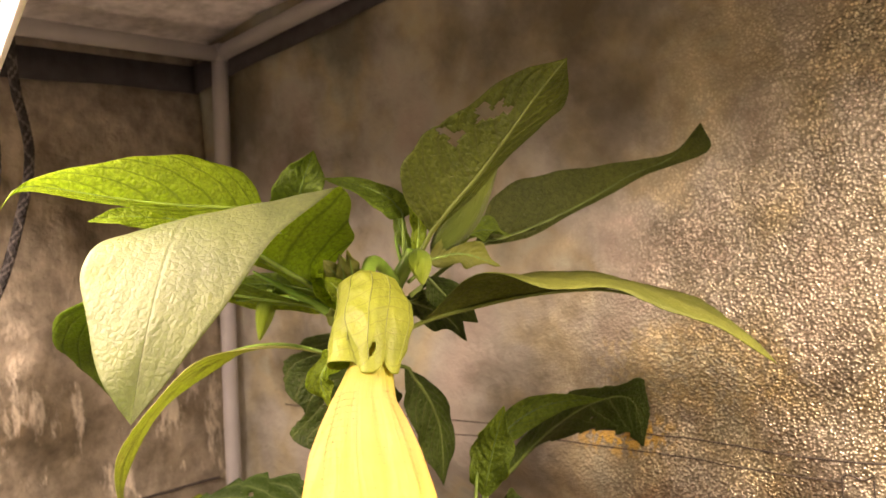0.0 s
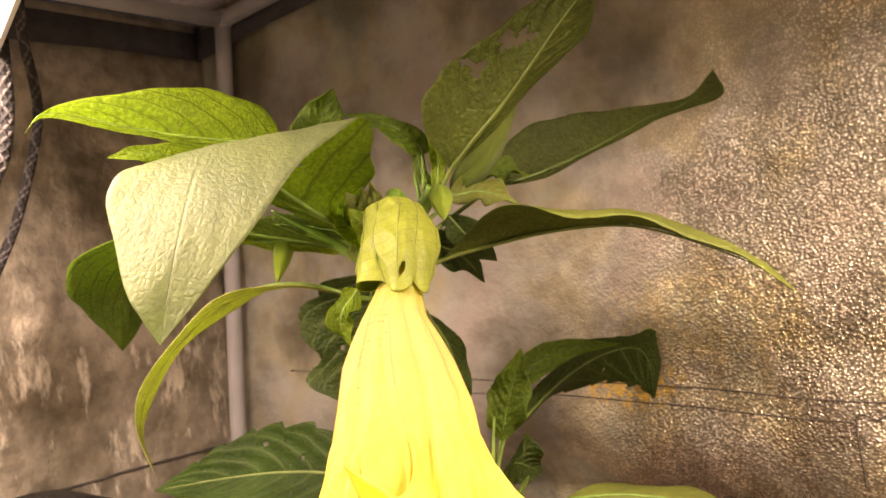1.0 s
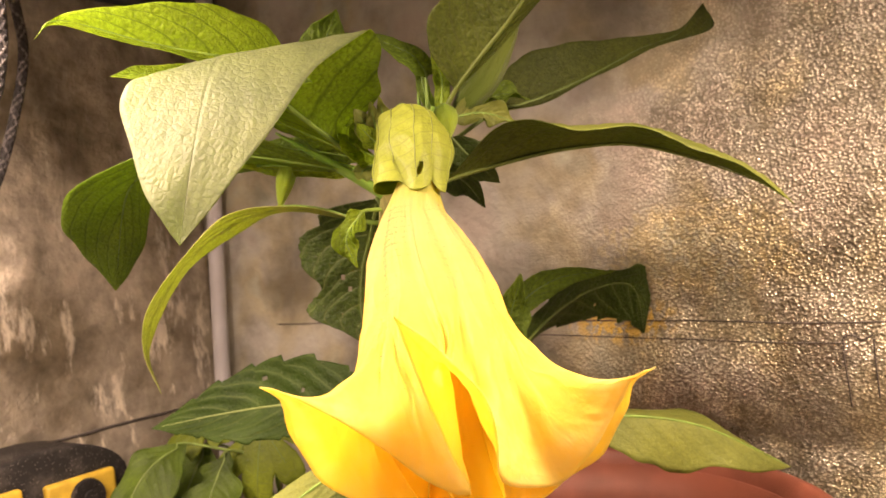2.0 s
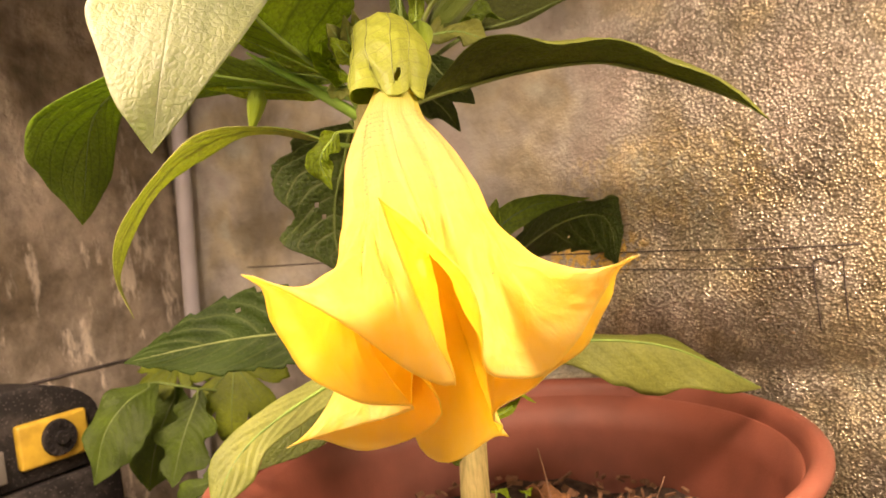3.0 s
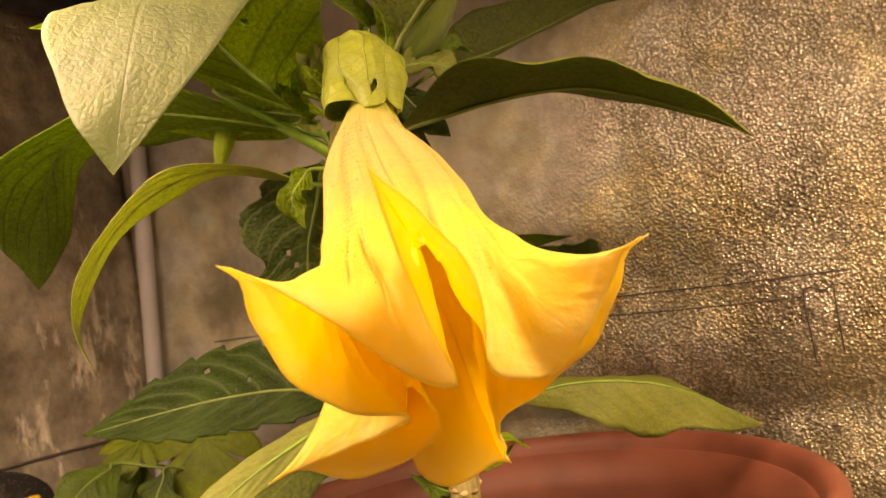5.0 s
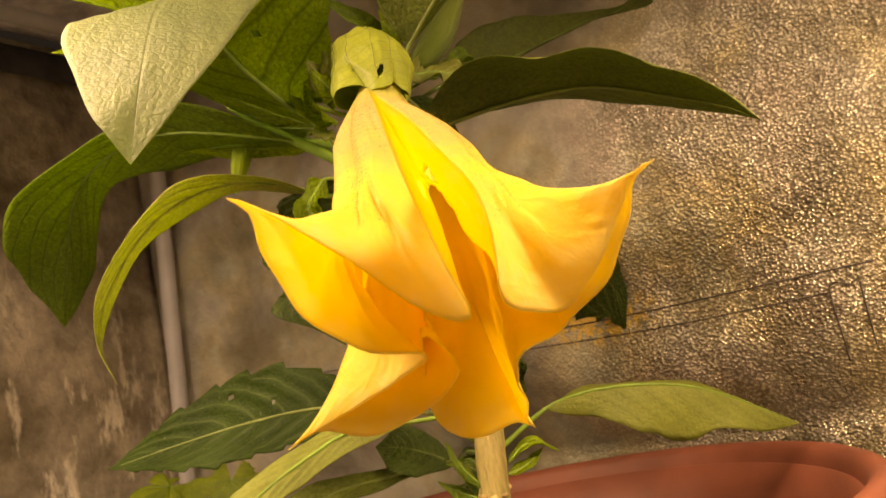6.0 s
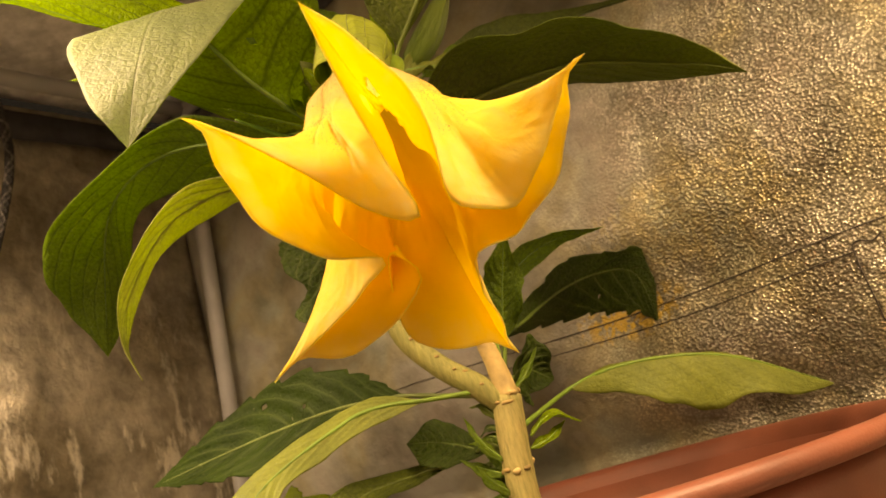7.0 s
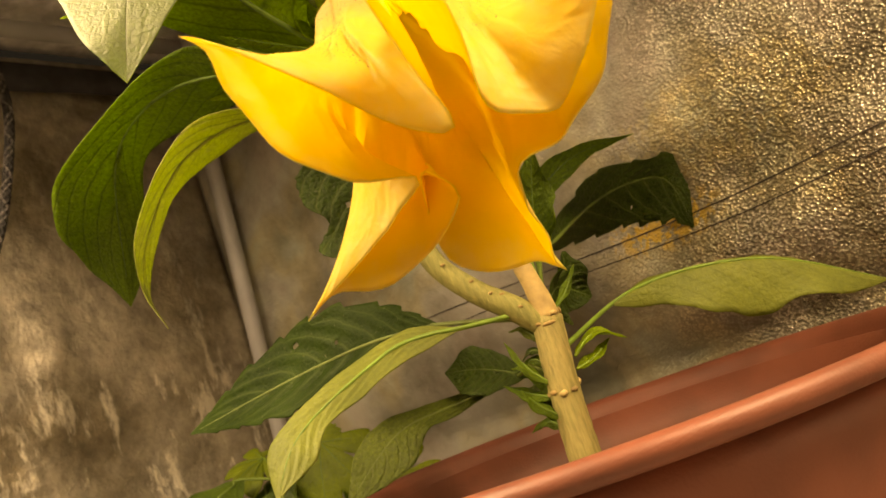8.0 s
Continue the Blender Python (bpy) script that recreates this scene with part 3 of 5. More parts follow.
def along_curve(points, u):
    """Smooth line through the points, each point reached at an even step of u."""
    p = np.array(points, float)
    p = np.vstack([2 * p[0] - p[1], p, 2 * p[-1] - p[-2]])
    x = np.clip(u, 0, 1) * (len(points) - 1)
    i = min(int(x), len(points) - 2)
    f = x - i
    a, b, c, d = p[i], p[i + 1], p[i + 2], p[i + 3]
    return 0.5 * (2 * b + (c - a) * f + (2 * a - 5 * b + 4 * c - d) * f * f + (3 * b - a - 3 * c + d) * f ** 3)


def blade(parent, mid, left, right, mat, label="", name="leaf", stalk=None, bulge=(0.0, 0.0), wave=0.0015, jag=0.0, holes=(), seed=1,
          rows=52, cols=20, pucker=0.0010, under=None, rib=0.0016, rib_mat=None, rib_off=0.0, teeth=0):
    """Leaf spanned between its midrib and its two margins, each with the same number of steps; bulge: how far each half arches between
    rib and margin, as a share of its width; holes: (along, across, radius)."""
    rng = np.random.default_rng(seed)
    ph = rng.uniform(0, 6.28, 8)
    u = np.linspace(0, 1, rows)
    line = np.array([along_curve(mid, f) for f in u])
    edges = [np.array([along_curve(side, f) for f in u]) for side in (left, right)]
    tang = np.gradient(line, axis=0)
    span = np.linalg.norm(edges[0] - line, axis=1) + np.linalg.norm(edges[1] - line, axis=1)
    length = np.linalg.norm(np.diff(line, axis=0), axis=1).sum()
    full = span / max(1e-6, span.max())
    verts, uvs = [], []
    for i in range(rows):
        nrm = unit(np.cross(tang[i], edges[1][i] - edges[0][i]) + 1e-9)
        for k in range(cols + 1):
            v = -1 + 2 * k / cols
            half, s = (0 if v < 0 else 1), abs(v)
            reach = edges[half][i] - line[i]
            width = np.linalg.norm(reach)
            tooth = 0.03 * math.sin(u[i] * 17 + ph[half]) + 0.02 * math.sin(u[i] * 41 + ph[half + 2])
            if jag:
                tooth -= jag * (abs(math.sin(u[i] * 9.5 + ph[half + 4])) ** 3 + 0.35 * abs(noise.noise(Vector((u[i] * 26, half * 5, seed)))))
            if teeth:
                tooth -= 0.13 * ((u[i] * teeth + 0.3 * half) % 1.0)
            s2 = s * (1 + tooth * s * s)
            lift = bulge[half] * width * 4 * s * (1 - s)
            lift += wave * math.sin(u[i] * 19 + ph[6] + 2 * half) * s ** 2 * full[i]
            vein = 9 * u[i] - 2.6 * s ** 1.4
            lift -= pucker * math.cos(2 * math.pi * vein) * min(1.0, s * 3) * (1 - s ** 4) * full[i]
            lift += pucker * 0.8 * noise.noise(Vector((u[i] * 30, v * 12 * full[i], seed * 2.0))) * full[i]
            verts.append(line[i] + reach * s2 + nrm * lift)
            uvs.append((u[i], 0.5 + 0.5 * v))
    faces = []
    for i in range(rows - 1):
        for k in range(cols):
            uc, vc = (u[i] + u[i + 1]) / 2, -1 + 2 * (k + 0.5) / cols
            if any(((uc - a) * length) ** 2 + ((vc - b) * span[i] / 2) ** 2 < (r * (0.8 + 0.4 * math.sin(3 * math.atan2(uc - a, (vc - b) * 0.3) + a * 9))) ** 2 for a, b, r in holes):
                continue
            q = i * (cols + 1) + k
            faces.append((q, q + 1, q + cols + 2, q + cols + 1))
    ob = mesh_object(name, verts, faces, mat, parent, label, uvs)
    thicken(ob, 0.0005, 0.0, under)
    if rib:
        pts = [tuple(line[j] + rib_off * rib * unit(np.cross(tang[j], edges[1][j] - edges[0][j]) + 1e-9) * min(1.0, full[j] * 4)) for j in range(0, rows, 6)]
        tube("midrib", ([stalk] if stalk else []) + pts, ([rib * 1.2] if stalk else []) + [rib, rib * 0.8, rib * 0.5, rib * 0.2], rib_mat or RIBS.get(mat.name, RIB), ob, sides=8, count=34)
    return ob


# ---- the tent ----
CORNER = np.array((-0.286, 1.180))
ALONG = np.array((0.811, -0.585))     # from the corner along the pebbled wall
BACK = np.array((-0.585, -0.811))     # from the corner along the crinkled wall
ROOF_Z, ROOF_RISE = 0.975, 0.07


def tent_point(a, b, z):
    q = CORNER + ALONG * a + BACK * b
    return np.array((q[0], q[1], z))


def wall_give(a, z):
    """How far the pebbled wall is pushed out where the pot leans on it."""
    bay = 0.035 * math.exp(-((a - 0.61) / 0.13) ** 2 - ((z - 0.485) / 0.075) ** 2)
    return bay + 0.062 * math.exp(-(((a - 0.53) / 0.34) ** 4)) * (1 - min(1, max(0, (z - 0.36) / 0.085))) ** 1.5


def fold_depth(p, folds, seed):
    d = 0
    for sc, amp in folds:
        d += amp * (noise.noise(Vector(p * sc) + Vector((seed, 0, 0))))
        d += amp * 0.5 * (1 - 2 * abs(noise.noise(Vector(p * sc * 1.7) + Vector((0, seed, 0)))))
    return d


EAST_FOLDS, EAST_SEED = ((5, 0.012), (14, 0.004)), 3
NORTH_FOLDS, NORTH_SEED = ((4, 0.014), (16, 0.006)), 8


def sheet(name, origin, across, upward, normal, size, cells, mat, label, folds, seed, give=None):
    """A hanging sheet of lining with soft folds, closed at the back so that it has thickness."""
    nx, ny = cells
    verts, faces = [], []
    for j in range(ny + 1):
        for i in range(nx + 1):
            p = origin + across * size[0] * i / nx + upward * size[1] * j / ny
            edge = min(1, 8 * min(i / nx, 1 - i / nx, j / ny, 1 - j / ny))
            d = 0
            d = fold_depth(p, folds, seed)
            if give:
                d -= give(size[0] * i / nx, size[1] * j / ny)
            verts.append(p + normal * (d * edge))
    for j in range(ny):
        for i in range(nx):
            q = j * (nx + 1) + i
            faces.append((q, q + 1, q + nx + 2, q + nx + 1))
    ob = mesh_object(name, verts, faces, mat)
    thicken(ob, 0.004, -1.0 if np.cross(across, upward) @ normal > 0 else 1.0)
    return tagged(ob, label, "wall", kind="structure")


UPZ = np.array((0, 0, 1.0))
A3, B3 = np.array((*ALONG, 0)), np.array((*BACK, 0))
LEN_A, LEN_B = 1.38, 1.30
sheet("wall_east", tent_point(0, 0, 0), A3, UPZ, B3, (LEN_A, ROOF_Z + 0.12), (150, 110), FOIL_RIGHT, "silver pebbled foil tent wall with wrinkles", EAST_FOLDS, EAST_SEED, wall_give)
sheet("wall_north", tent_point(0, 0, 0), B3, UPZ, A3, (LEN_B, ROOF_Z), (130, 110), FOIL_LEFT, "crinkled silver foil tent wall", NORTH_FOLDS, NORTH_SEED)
sheet("wall_west", tent_point(0, LEN_B, 0), A3, UPZ, -B3, (LEN_A, ROOF_Z + 0.12), (40, 30), FOIL_BOUNCE, "crinkled silver foil tent wall", ((4, 0.014),), 12)
sheet("wall_south", tent_point(LEN_A, 0, 0), B3, UPZ, -A3, (LEN_B, ROOF_Z + 0.12), (40, 30), FOIL_BOUNCE, "crinkled silver foil tent wall", ((4, 0.014),), 17)
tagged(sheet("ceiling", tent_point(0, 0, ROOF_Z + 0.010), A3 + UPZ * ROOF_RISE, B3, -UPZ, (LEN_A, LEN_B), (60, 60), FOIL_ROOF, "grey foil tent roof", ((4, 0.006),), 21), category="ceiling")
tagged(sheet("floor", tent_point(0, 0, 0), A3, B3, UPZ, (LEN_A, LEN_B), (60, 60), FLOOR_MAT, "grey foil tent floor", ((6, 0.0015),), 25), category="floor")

frame_tent = empty("tent_frame", "grey painted steel tent frame of corner pole and roof bars", "tent frame")
POLE_TOP = np.array((-0.230, 1.111, 0.959))
tube("pole", [(-0.300, 1.162, 0.0), (-0.274, 1.142, 0.404), (-0.249, 1.124, 0.717), tuple(POLE_TOP)], [0.0105, 0.0105], POLE, frame_tent, sides=16, count=16)
tube("roof_bar", [tuple(POLE_TOP), tuple(POLE_TOP + B3 * 1.2)], [0.0105, 0.0105], POLE, frame_tent, sides=16, count=8)
tube("roof_bar", [tuple(POLE_TOP), tuple(POLE_TOP + A3 * 1.26 + UPZ * 1.26 * 0.075)], [0.0105, 0.0105], POLE, frame_tent, sides=16, count=8)
bm = bmesh.new()
bmesh.ops.create_uvsphere(bm, u_segments=16, v_segments=10, radius=0.0145, matrix=Matrix.Translation(tuple(POLE_TOP)))
part("corner_joint", bm, POLE, frame_tent)


def band(name, along, inward, length, z0, z1, mat, label, offset, category, rise=0.0, rise_top=0.0):
    """Flat strip of cloth sewn to a wall, slightly wavy at its lower edge."""
    verts, faces = [], []
    n = 60
    for i in range(n + 1):
        d = 0.012 + (length - 0.024) * i / n
        for z in (z0 + 0.004 * noise.noise(Vector((d * 9, z0 * 5, 2))) + rise * d, z1 + rise_top * d):
            q = np.array((*CORNER, 0)) + along * d + inward * (offset + 0.003 * noise.noise(Vector((d * 6, 1, 1))))
            verts.append((q[0], q[1], z))
    for i in range(n):
        faces.append((2 * i, 2 * i + 2, 2 * i + 3, 2 * i + 1))
    ob = mesh_object(name, verts, faces, mat)
    thicken(ob, 0.003, 0.0)
    return tagged(ob, label, category, kind="structure")


band("trim", B3, A3, LEN_B, 0.921, 0.958, BLACK_CLOTH, "black webbing strip under the roof bar", 0.016, "trim")
band("trim", A3, B3, LEN_A, 0.920, 0.958, BLACK_CLOTH, "black webbing strip under the roof bar", 0.016, "trim", 0.095, 0.075)

seams = empty("wall_seams", "dark sewn seams of the closed tent window flap", "seam", kind="structure")


def wall_seam(a0, z0, a1, z1, thick=0.0007):
    pts = []
    for f in np.linspace(0, 1, 40):
        a, z = a0 + (a1 - a0) * f, z0 + (z1 - z0) * f + 0.002 * math.sin(f * 7)
        p = tent_point(a, 0, z)
        pts.append(tuple(p + B3 * (fold_depth(p, EAST_FOLDS, EAST_SEED) - wall_give(a, z) + 0.0006)))
    tube("seam", pts, [thick, thick], THREAD, seams, sides=6, count=80)


wall_seam(0.13, 0.492, 0.85, 0.474)
wall_seam(0.33, 0.471, 0.815, 0.457, 0.0006)
wall_seam(0.813, 0.462, 0.811, 0.40)
wall_seam(0.836, 0.462, 0.834, 0.41)
wall_seam(0.813, 0.463, 0.836, 0.464)
north = empty("floor_seam", "dark sewn seam low on the tent wall", "seam", kind="structure")
tube("seam", [tuple(tent_point(0, b, 0.392 + 0.012 * b) + A3 * (fold_depth(tent_point(0, b, 0.392 + 0.012 * b), NORTH_FOLDS, NORTH_SEED) + 0.001)) for b in np.linspace(0.03, 1.0, 60)], [0.0018, 0.0018], THREAD, north, sides=6, count=120)

# ---- grow light and its cord ----
fixture = empty("grow_light", "white grow light panel hung on thin black cords", "lamp")
aim = look(LAMP_AT, LAMP_TO, LAMP_TURN)


def lamp_head(thing, m, wide, deep, lip, hooks):
    """Panel lamp seen from below: housing, glowing board, a shallow lip added to cut light off the upper walls, and
    thin hangers to the roof.
    """
    part("housing", box_bm((wide + 0.025, deep + 0.025, 0.03), (0, 0, 0), m @ pose(0, 0, 0.017), 0.006), HOUSING, thing)
    part("diode_board", box_bm((wide + 0.005, deep + 0.005, 0.003), (0, 0, 0), m @ pose(0, 0, 0.001), 0.001), DIODES, thing, "glowing diode board")
    for sx, sy, w, d in ((1, 0, 0.004, deep + 0.024), (-1, 0, 0.004, deep + 0.024), (0, 1, wide + 0.016, 0.004), (0, -1, wide + 0.016, 0.004)):
        part("lip", box_bm((w, d, lip), (sx * (wide / 2 + 0.010), sy * (deep / 2 + 0.010), 0.002 - lip / 2), None, 0.001), HOUSING, thing).matrix_basis = m
    for dx, dy in hooks:
        foot, top = m @ Vector((dx, dy, 0.030)), m @ Vector((dx * 0.6, dy * 0.6, 0.2))
        top.z = 1.0
        tube("hanger", [tuple(foot), tuple((foot + top) / 2), tuple(top)], [0.0012, 0.0012], ROPE_DARK, thing, sides=6, count=8)


lamp_head(fixture, aim, 0.36, 0.32, 0.022, ((-0.16, -0.14), (0.16, -0.14), (-0.16, 0.14), (0.16, 0.14)))
# Body of the added fill lamp; it stays out of view
second = empty("fill_light", "white strip fill light added out of view under the tent roof", "lamp")
lamp_head(second, look(FRONT_AT, FRONT_TO), 0.30, 0.12, 0.026, ((-0.13, 0.0), (0.13, 0.0)))


def braided_cord(name, points, radius, label):
    line = spline(points, 90)
    thing = empty(name, label, "rope")
    tube("core", points, [radius * 0.82, radius * 0.82], ROPE_DARK, thing, sides=10, count=60)
    tang = np.gradient(line, axis=0)
    total = np.linalg.norm(np.diff(line, axis=0), axis=1).sum()
    for k in range(8):
        pts = []
        turn = 1 if k % 2 else -1
        for i in range(90):
            t = unit(tang[i])
            s = unit(np.array((0, 1, 0.1)) - (np.array((0, 1, 0.1)) @ t) * t)
            w = np.cross(t, s)
            a = turn * (total * i / 89 / (radius * 7)) * 2 * math.pi + k // 2 * math.pi / 2
            pts.append(tuple(line[i] + radius * 0.8 * (math.cos(a) * s + math.sin(a) * w)))
        tube("strand", pts[::1], [radius * 0.3, radius * 0.3], ROPE_LIGHT if k in (0, 3, 5) else ROPE_DARK, thing, sides=5, count=160)
    return thing


braided_cord("hanging_cord", [(-0.300, 0.735, 0.93), (-0.312, 0.755, 0.895), (-0.322, 0.775, 0.861), (-0.325, 0.794, 0.800), (-0.342, 0.794, 0.735), (-0.365, 0.784, 0.668), (-0.40, 0.76, 0.60), (-0.46, 0.72, 0.57)], 0.0046, "black and white braided cord hanging in a loop")
braided_cord("hanging_cord", [(-0.258, 0.62, 0.86), (-0.262, 0.630, 0.806), (-0.266, 0.636, 0.770), (-0.272, 0.638, 0.742), (-0.280, 0.638, 0.722), (-0.302, 0.63, 0.69), (-0.36, 0.60, 0.68)], 0.0052, "black and white braided cord hanging in a loop")

# ---- the pot ----
POT = Vector((0.092, 0.662, 0.0))


def lathe(profile, sides=96, at=(0, 0, 0)):
    verts, faces = [], []
    n = len(profile)
    for k in range(sides):
        a = 2 * math.pi * k / sides
        for r, z in profile:
            verts.append((at[0] + r * math.cos(a), at[1] + r * math.sin(a), at[2] + z))
    for k in range(sides):
        j = (k + 1) % sides
        for i in range(n - 1):
            faces.append((k * n + i, j * n + i, j * n + i + 1, k * n + i + 1))
    return verts, faces


RIM_R, RIM_Z = 0.239, 0.349
pot = empty("flower_pot", "round terracotta-coloured plastic pot with a rolled rim", "plant pot")
wall_profile = [(0.0, 0.006), (0.150, 0.006), (0.160, 0.012), (0.181, 0.12), (0.204, 0.22), (0.218, 0.300), (0.2215, 0.318)]
inner_profile = [(0.2170, 0.334), (0.2115, 0.30), (0.196, 0.22), (0.173, 0.12), (0.150, 0.024), (0.0, 0.024)]
v, f = lathe(wall_profile + [(0.2222, 0.334)] + inner_profile, at=POT)
mesh_object("body", v, f, TERRACOTTA, pot)
lip = [(0.2225, RIM_Z - 0.0125), (0.2340, RIM_Z - 0.0135), (0.2370, RIM_Z - 0.0120), (0.2388, RIM_Z - 0.0085), (0.2388, RIM_Z - 0.0050), (0.2370, RIM_Z - 0.0020), (0.2335, RIM_Z - 0.0003), (0.2295, RIM_Z), (0.2255, RIM_Z - 0.0018), (0.2225, RIM_Z - 0.0055), (0.2205, RIM_Z - 0.0105), (0.2180, RIM_Z - 0.022), (0.2148, RIM_Z - 0.036)]
v, f = lathe(lip, 128, POT)
mesh_object("rim", v, f, TERRACOTTA, pot)

SOIL_Z = 0.248
verts, faces = [], []
rings, sides = 26, 90
for i in range(rings + 1):
    r = 0.199 * i / rings
    for k in range(sides):
        a = 2 * math.pi * k / sides
        x, y = POT.x + r * math.cos(a), POT.y + r * math.sin(a)
        z = SOIL_Z + 0.012 * noise.noise(Vector((x * 22, y * 22, 3))) + 0.006 * noise.noise(Vector((x * 90, y * 90, 5))) + 0.018 * math.exp(-((x - 0.066) ** 2 + (y - 0.615) ** 2) / 0.004)
        verts.append((x, y, z))
for i in range(rings):
    for k in range(sides):
        j = (k + 1) % sides
        faces.append((i * sides + k, (i + 1) * sides + k, (i + 1) * sides + j, i * sides + j))
tagged(mesh_object("soil", verts, faces, SOIL), "dark potting soil filling the pot", "soil", kind="stuff")
rng = np.random.default_rng(5)
verts, faces = [], []
for k in range(420):
    a, r = rng.uniform(0, 6.28), 0.192 * math.sqrt(rng.random())
    c = np.array((POT.x + r * math.cos(a), POT.y + r * math.sin(a), SOIL_Z + 0.008 + 0.008 * rng.random()))
    ax, ay, az = rng.normal(size=3), rng.normal(size=3), None
    ax = unit(ax * (1, 1, 0.35))
    ay = unit(ay - (ay @ ax) * ax)
    az = np.cross(ax, ay)
    L, W, H = rng.uniform(0.0025, 0.008), rng.uniform(0.0012, 0.0035), rng.uniform(0.0005, 0.0014)
    q = len(verts)
    for sx, sy, sz in ((-1, -1, -1), (1, -0.7, -1), (1, 0.7, -1), (-1, 1, -1), (-1, -1, 1), (1, -0.7, 1), (1, 0.7, 1), (-1, 1, 1)):
        verts.append(c + ax * L * sx + ay * W * sy + az * H * sz)
    faces += [(q, q + 3, q + 2, q + 1), (q + 4, q + 5, q + 6, q + 7), (q, q + 1, q + 5, q + 4), (q + 1, q + 2, q + 6, q + 5), (q + 2, q + 3, q + 7, q + 6), (q + 3, q, q + 4, q + 7)]
tagged(mesh_object("bark_chips", verts, faces, CHIP, smooth=False), "brown bark chips and leaf litter on the soil", "bark chips", kind="stuff")

# ---- the angel's trumpet plant ----
plant = empty("angels_trumpet", "angel's trumpet shrub with one open yellow flower, in the pot", "plant")
stem = tube("stem", [(0.056, 0.602, 0.238), (0.062, 0.612, 0.32), (0.066, 0.616, 0.375), (0.072, 0.621, 0.422)], [0.0125, 0.0115, 0.0105, 0.0105], BARK, plant, "greenish-tan woody stem", sides=16, count=40, knobs=0.02, seed=2)
for k, (x, y, z, r, count) in enumerate(((0.066, 0.6155, 0.375, 0.0103, 8), (0.0715, 0.6205, 0.421, 0.0098, 7))):
    rng = np.random.default_rng(40 + k)
    for m in range(count):
        a = 2 * math.pi * m / count + rng.uniform(-0.3, 0.3)
        lift = rng.uniform(-0.005, 0.005)
        bm = bmesh.new()
        bmesh.ops.create_icosphere(bm, subdivisions=2, radius=1.0)
        for v in bm.verts:
            v.co *= 1 + 0.25 * noise.noise(v.co * 2.2 + Vector((k * 7, m * 3, 0)))
        size = Vector((rng.uniform(0.0012, 0.0020), rng.uniform(0.0026, 0.0046), rng.uniform(0.0014, 0.0028)))
        bmesh.ops.transform(bm, matrix=Matrix.Translation((x + r * math.cos(a), y + r * math.sin(a), z + lift)) @ pose(0, 0, 0, rng.uniform(-15, 15), 0, math.degrees(a)) @ Matrix.Diagonal((*size, 1)), verts=bm.verts)
        part("leaf_scar", bm, SCAR if m % 3 else CUT, stem, "rough brown leaf scar")
tube("cut_stub", [(0.073, 0.619, 0.421), (0.071, 0.617, 0.445), (0.066, 0.614, 0.472)], [0.0085, 0.0065, 0.0062], CUT, plant, "orange-brown cut stub", sides=12, count=14, knobs=0.02)
tube("branch", [(0.072, 0.621, 0.416), (0.052, 0.619, 0.437), (0.032, 0.621, 0.457), (0.013, 0.625, 0.488), (0.006, 0.628, 0.545), (0.012, 0.618, 0.600), (0.022, 0.606, 0.632), (0.042, 0.600, 0.650)], [0.0092, 0.0082, 0.0078, 0.0074, 0.0072, 0.007, 0.0068, 0.006], BRANCH, plant, "greenish-tan branch", sides=14, count=60, knobs=0.012, seed=4)
tube("branch", [(0.014, 0.612, 0.615), (-0.02, 0.612, 0.640), (-0.06, 0.600, 0.668)], [0.0045, 0.0034, 0.0008], STALK, plant, "green side branch", sides=12, count=24)
tube("branch", [(0.040, 0.600, 0.648), (0.050, 0.597, 0.662), (0.056, 0.594, 0.672)], [0.006, 0.0055, 0.004], STALK, plant, "green shoot tip", sides=12, count=14)
tube("branch", [(0.014, 0.612, 0.628), (-0.03, 0.618, 0.644), (-0.08, 0.618, 0.648)], [0.0032, 0.0026, 0.0008], STALK, plant, "green side twig", sides=10, count=20)

# flower: its neck, the way it hangs, and the two ways across it
NECK = np.array((0.041, 0.473, 0.612))
HANG = unit(np.array((0.0, -0.7056, -0.7086)))
CROSS = np.array((1.0, 0, 0))
RISE = np.array((0.0, -0.7086, 0.7056))


def flower_point(x, w, d):
    return NECK + CROSS * x + RISE * w + HANG * d


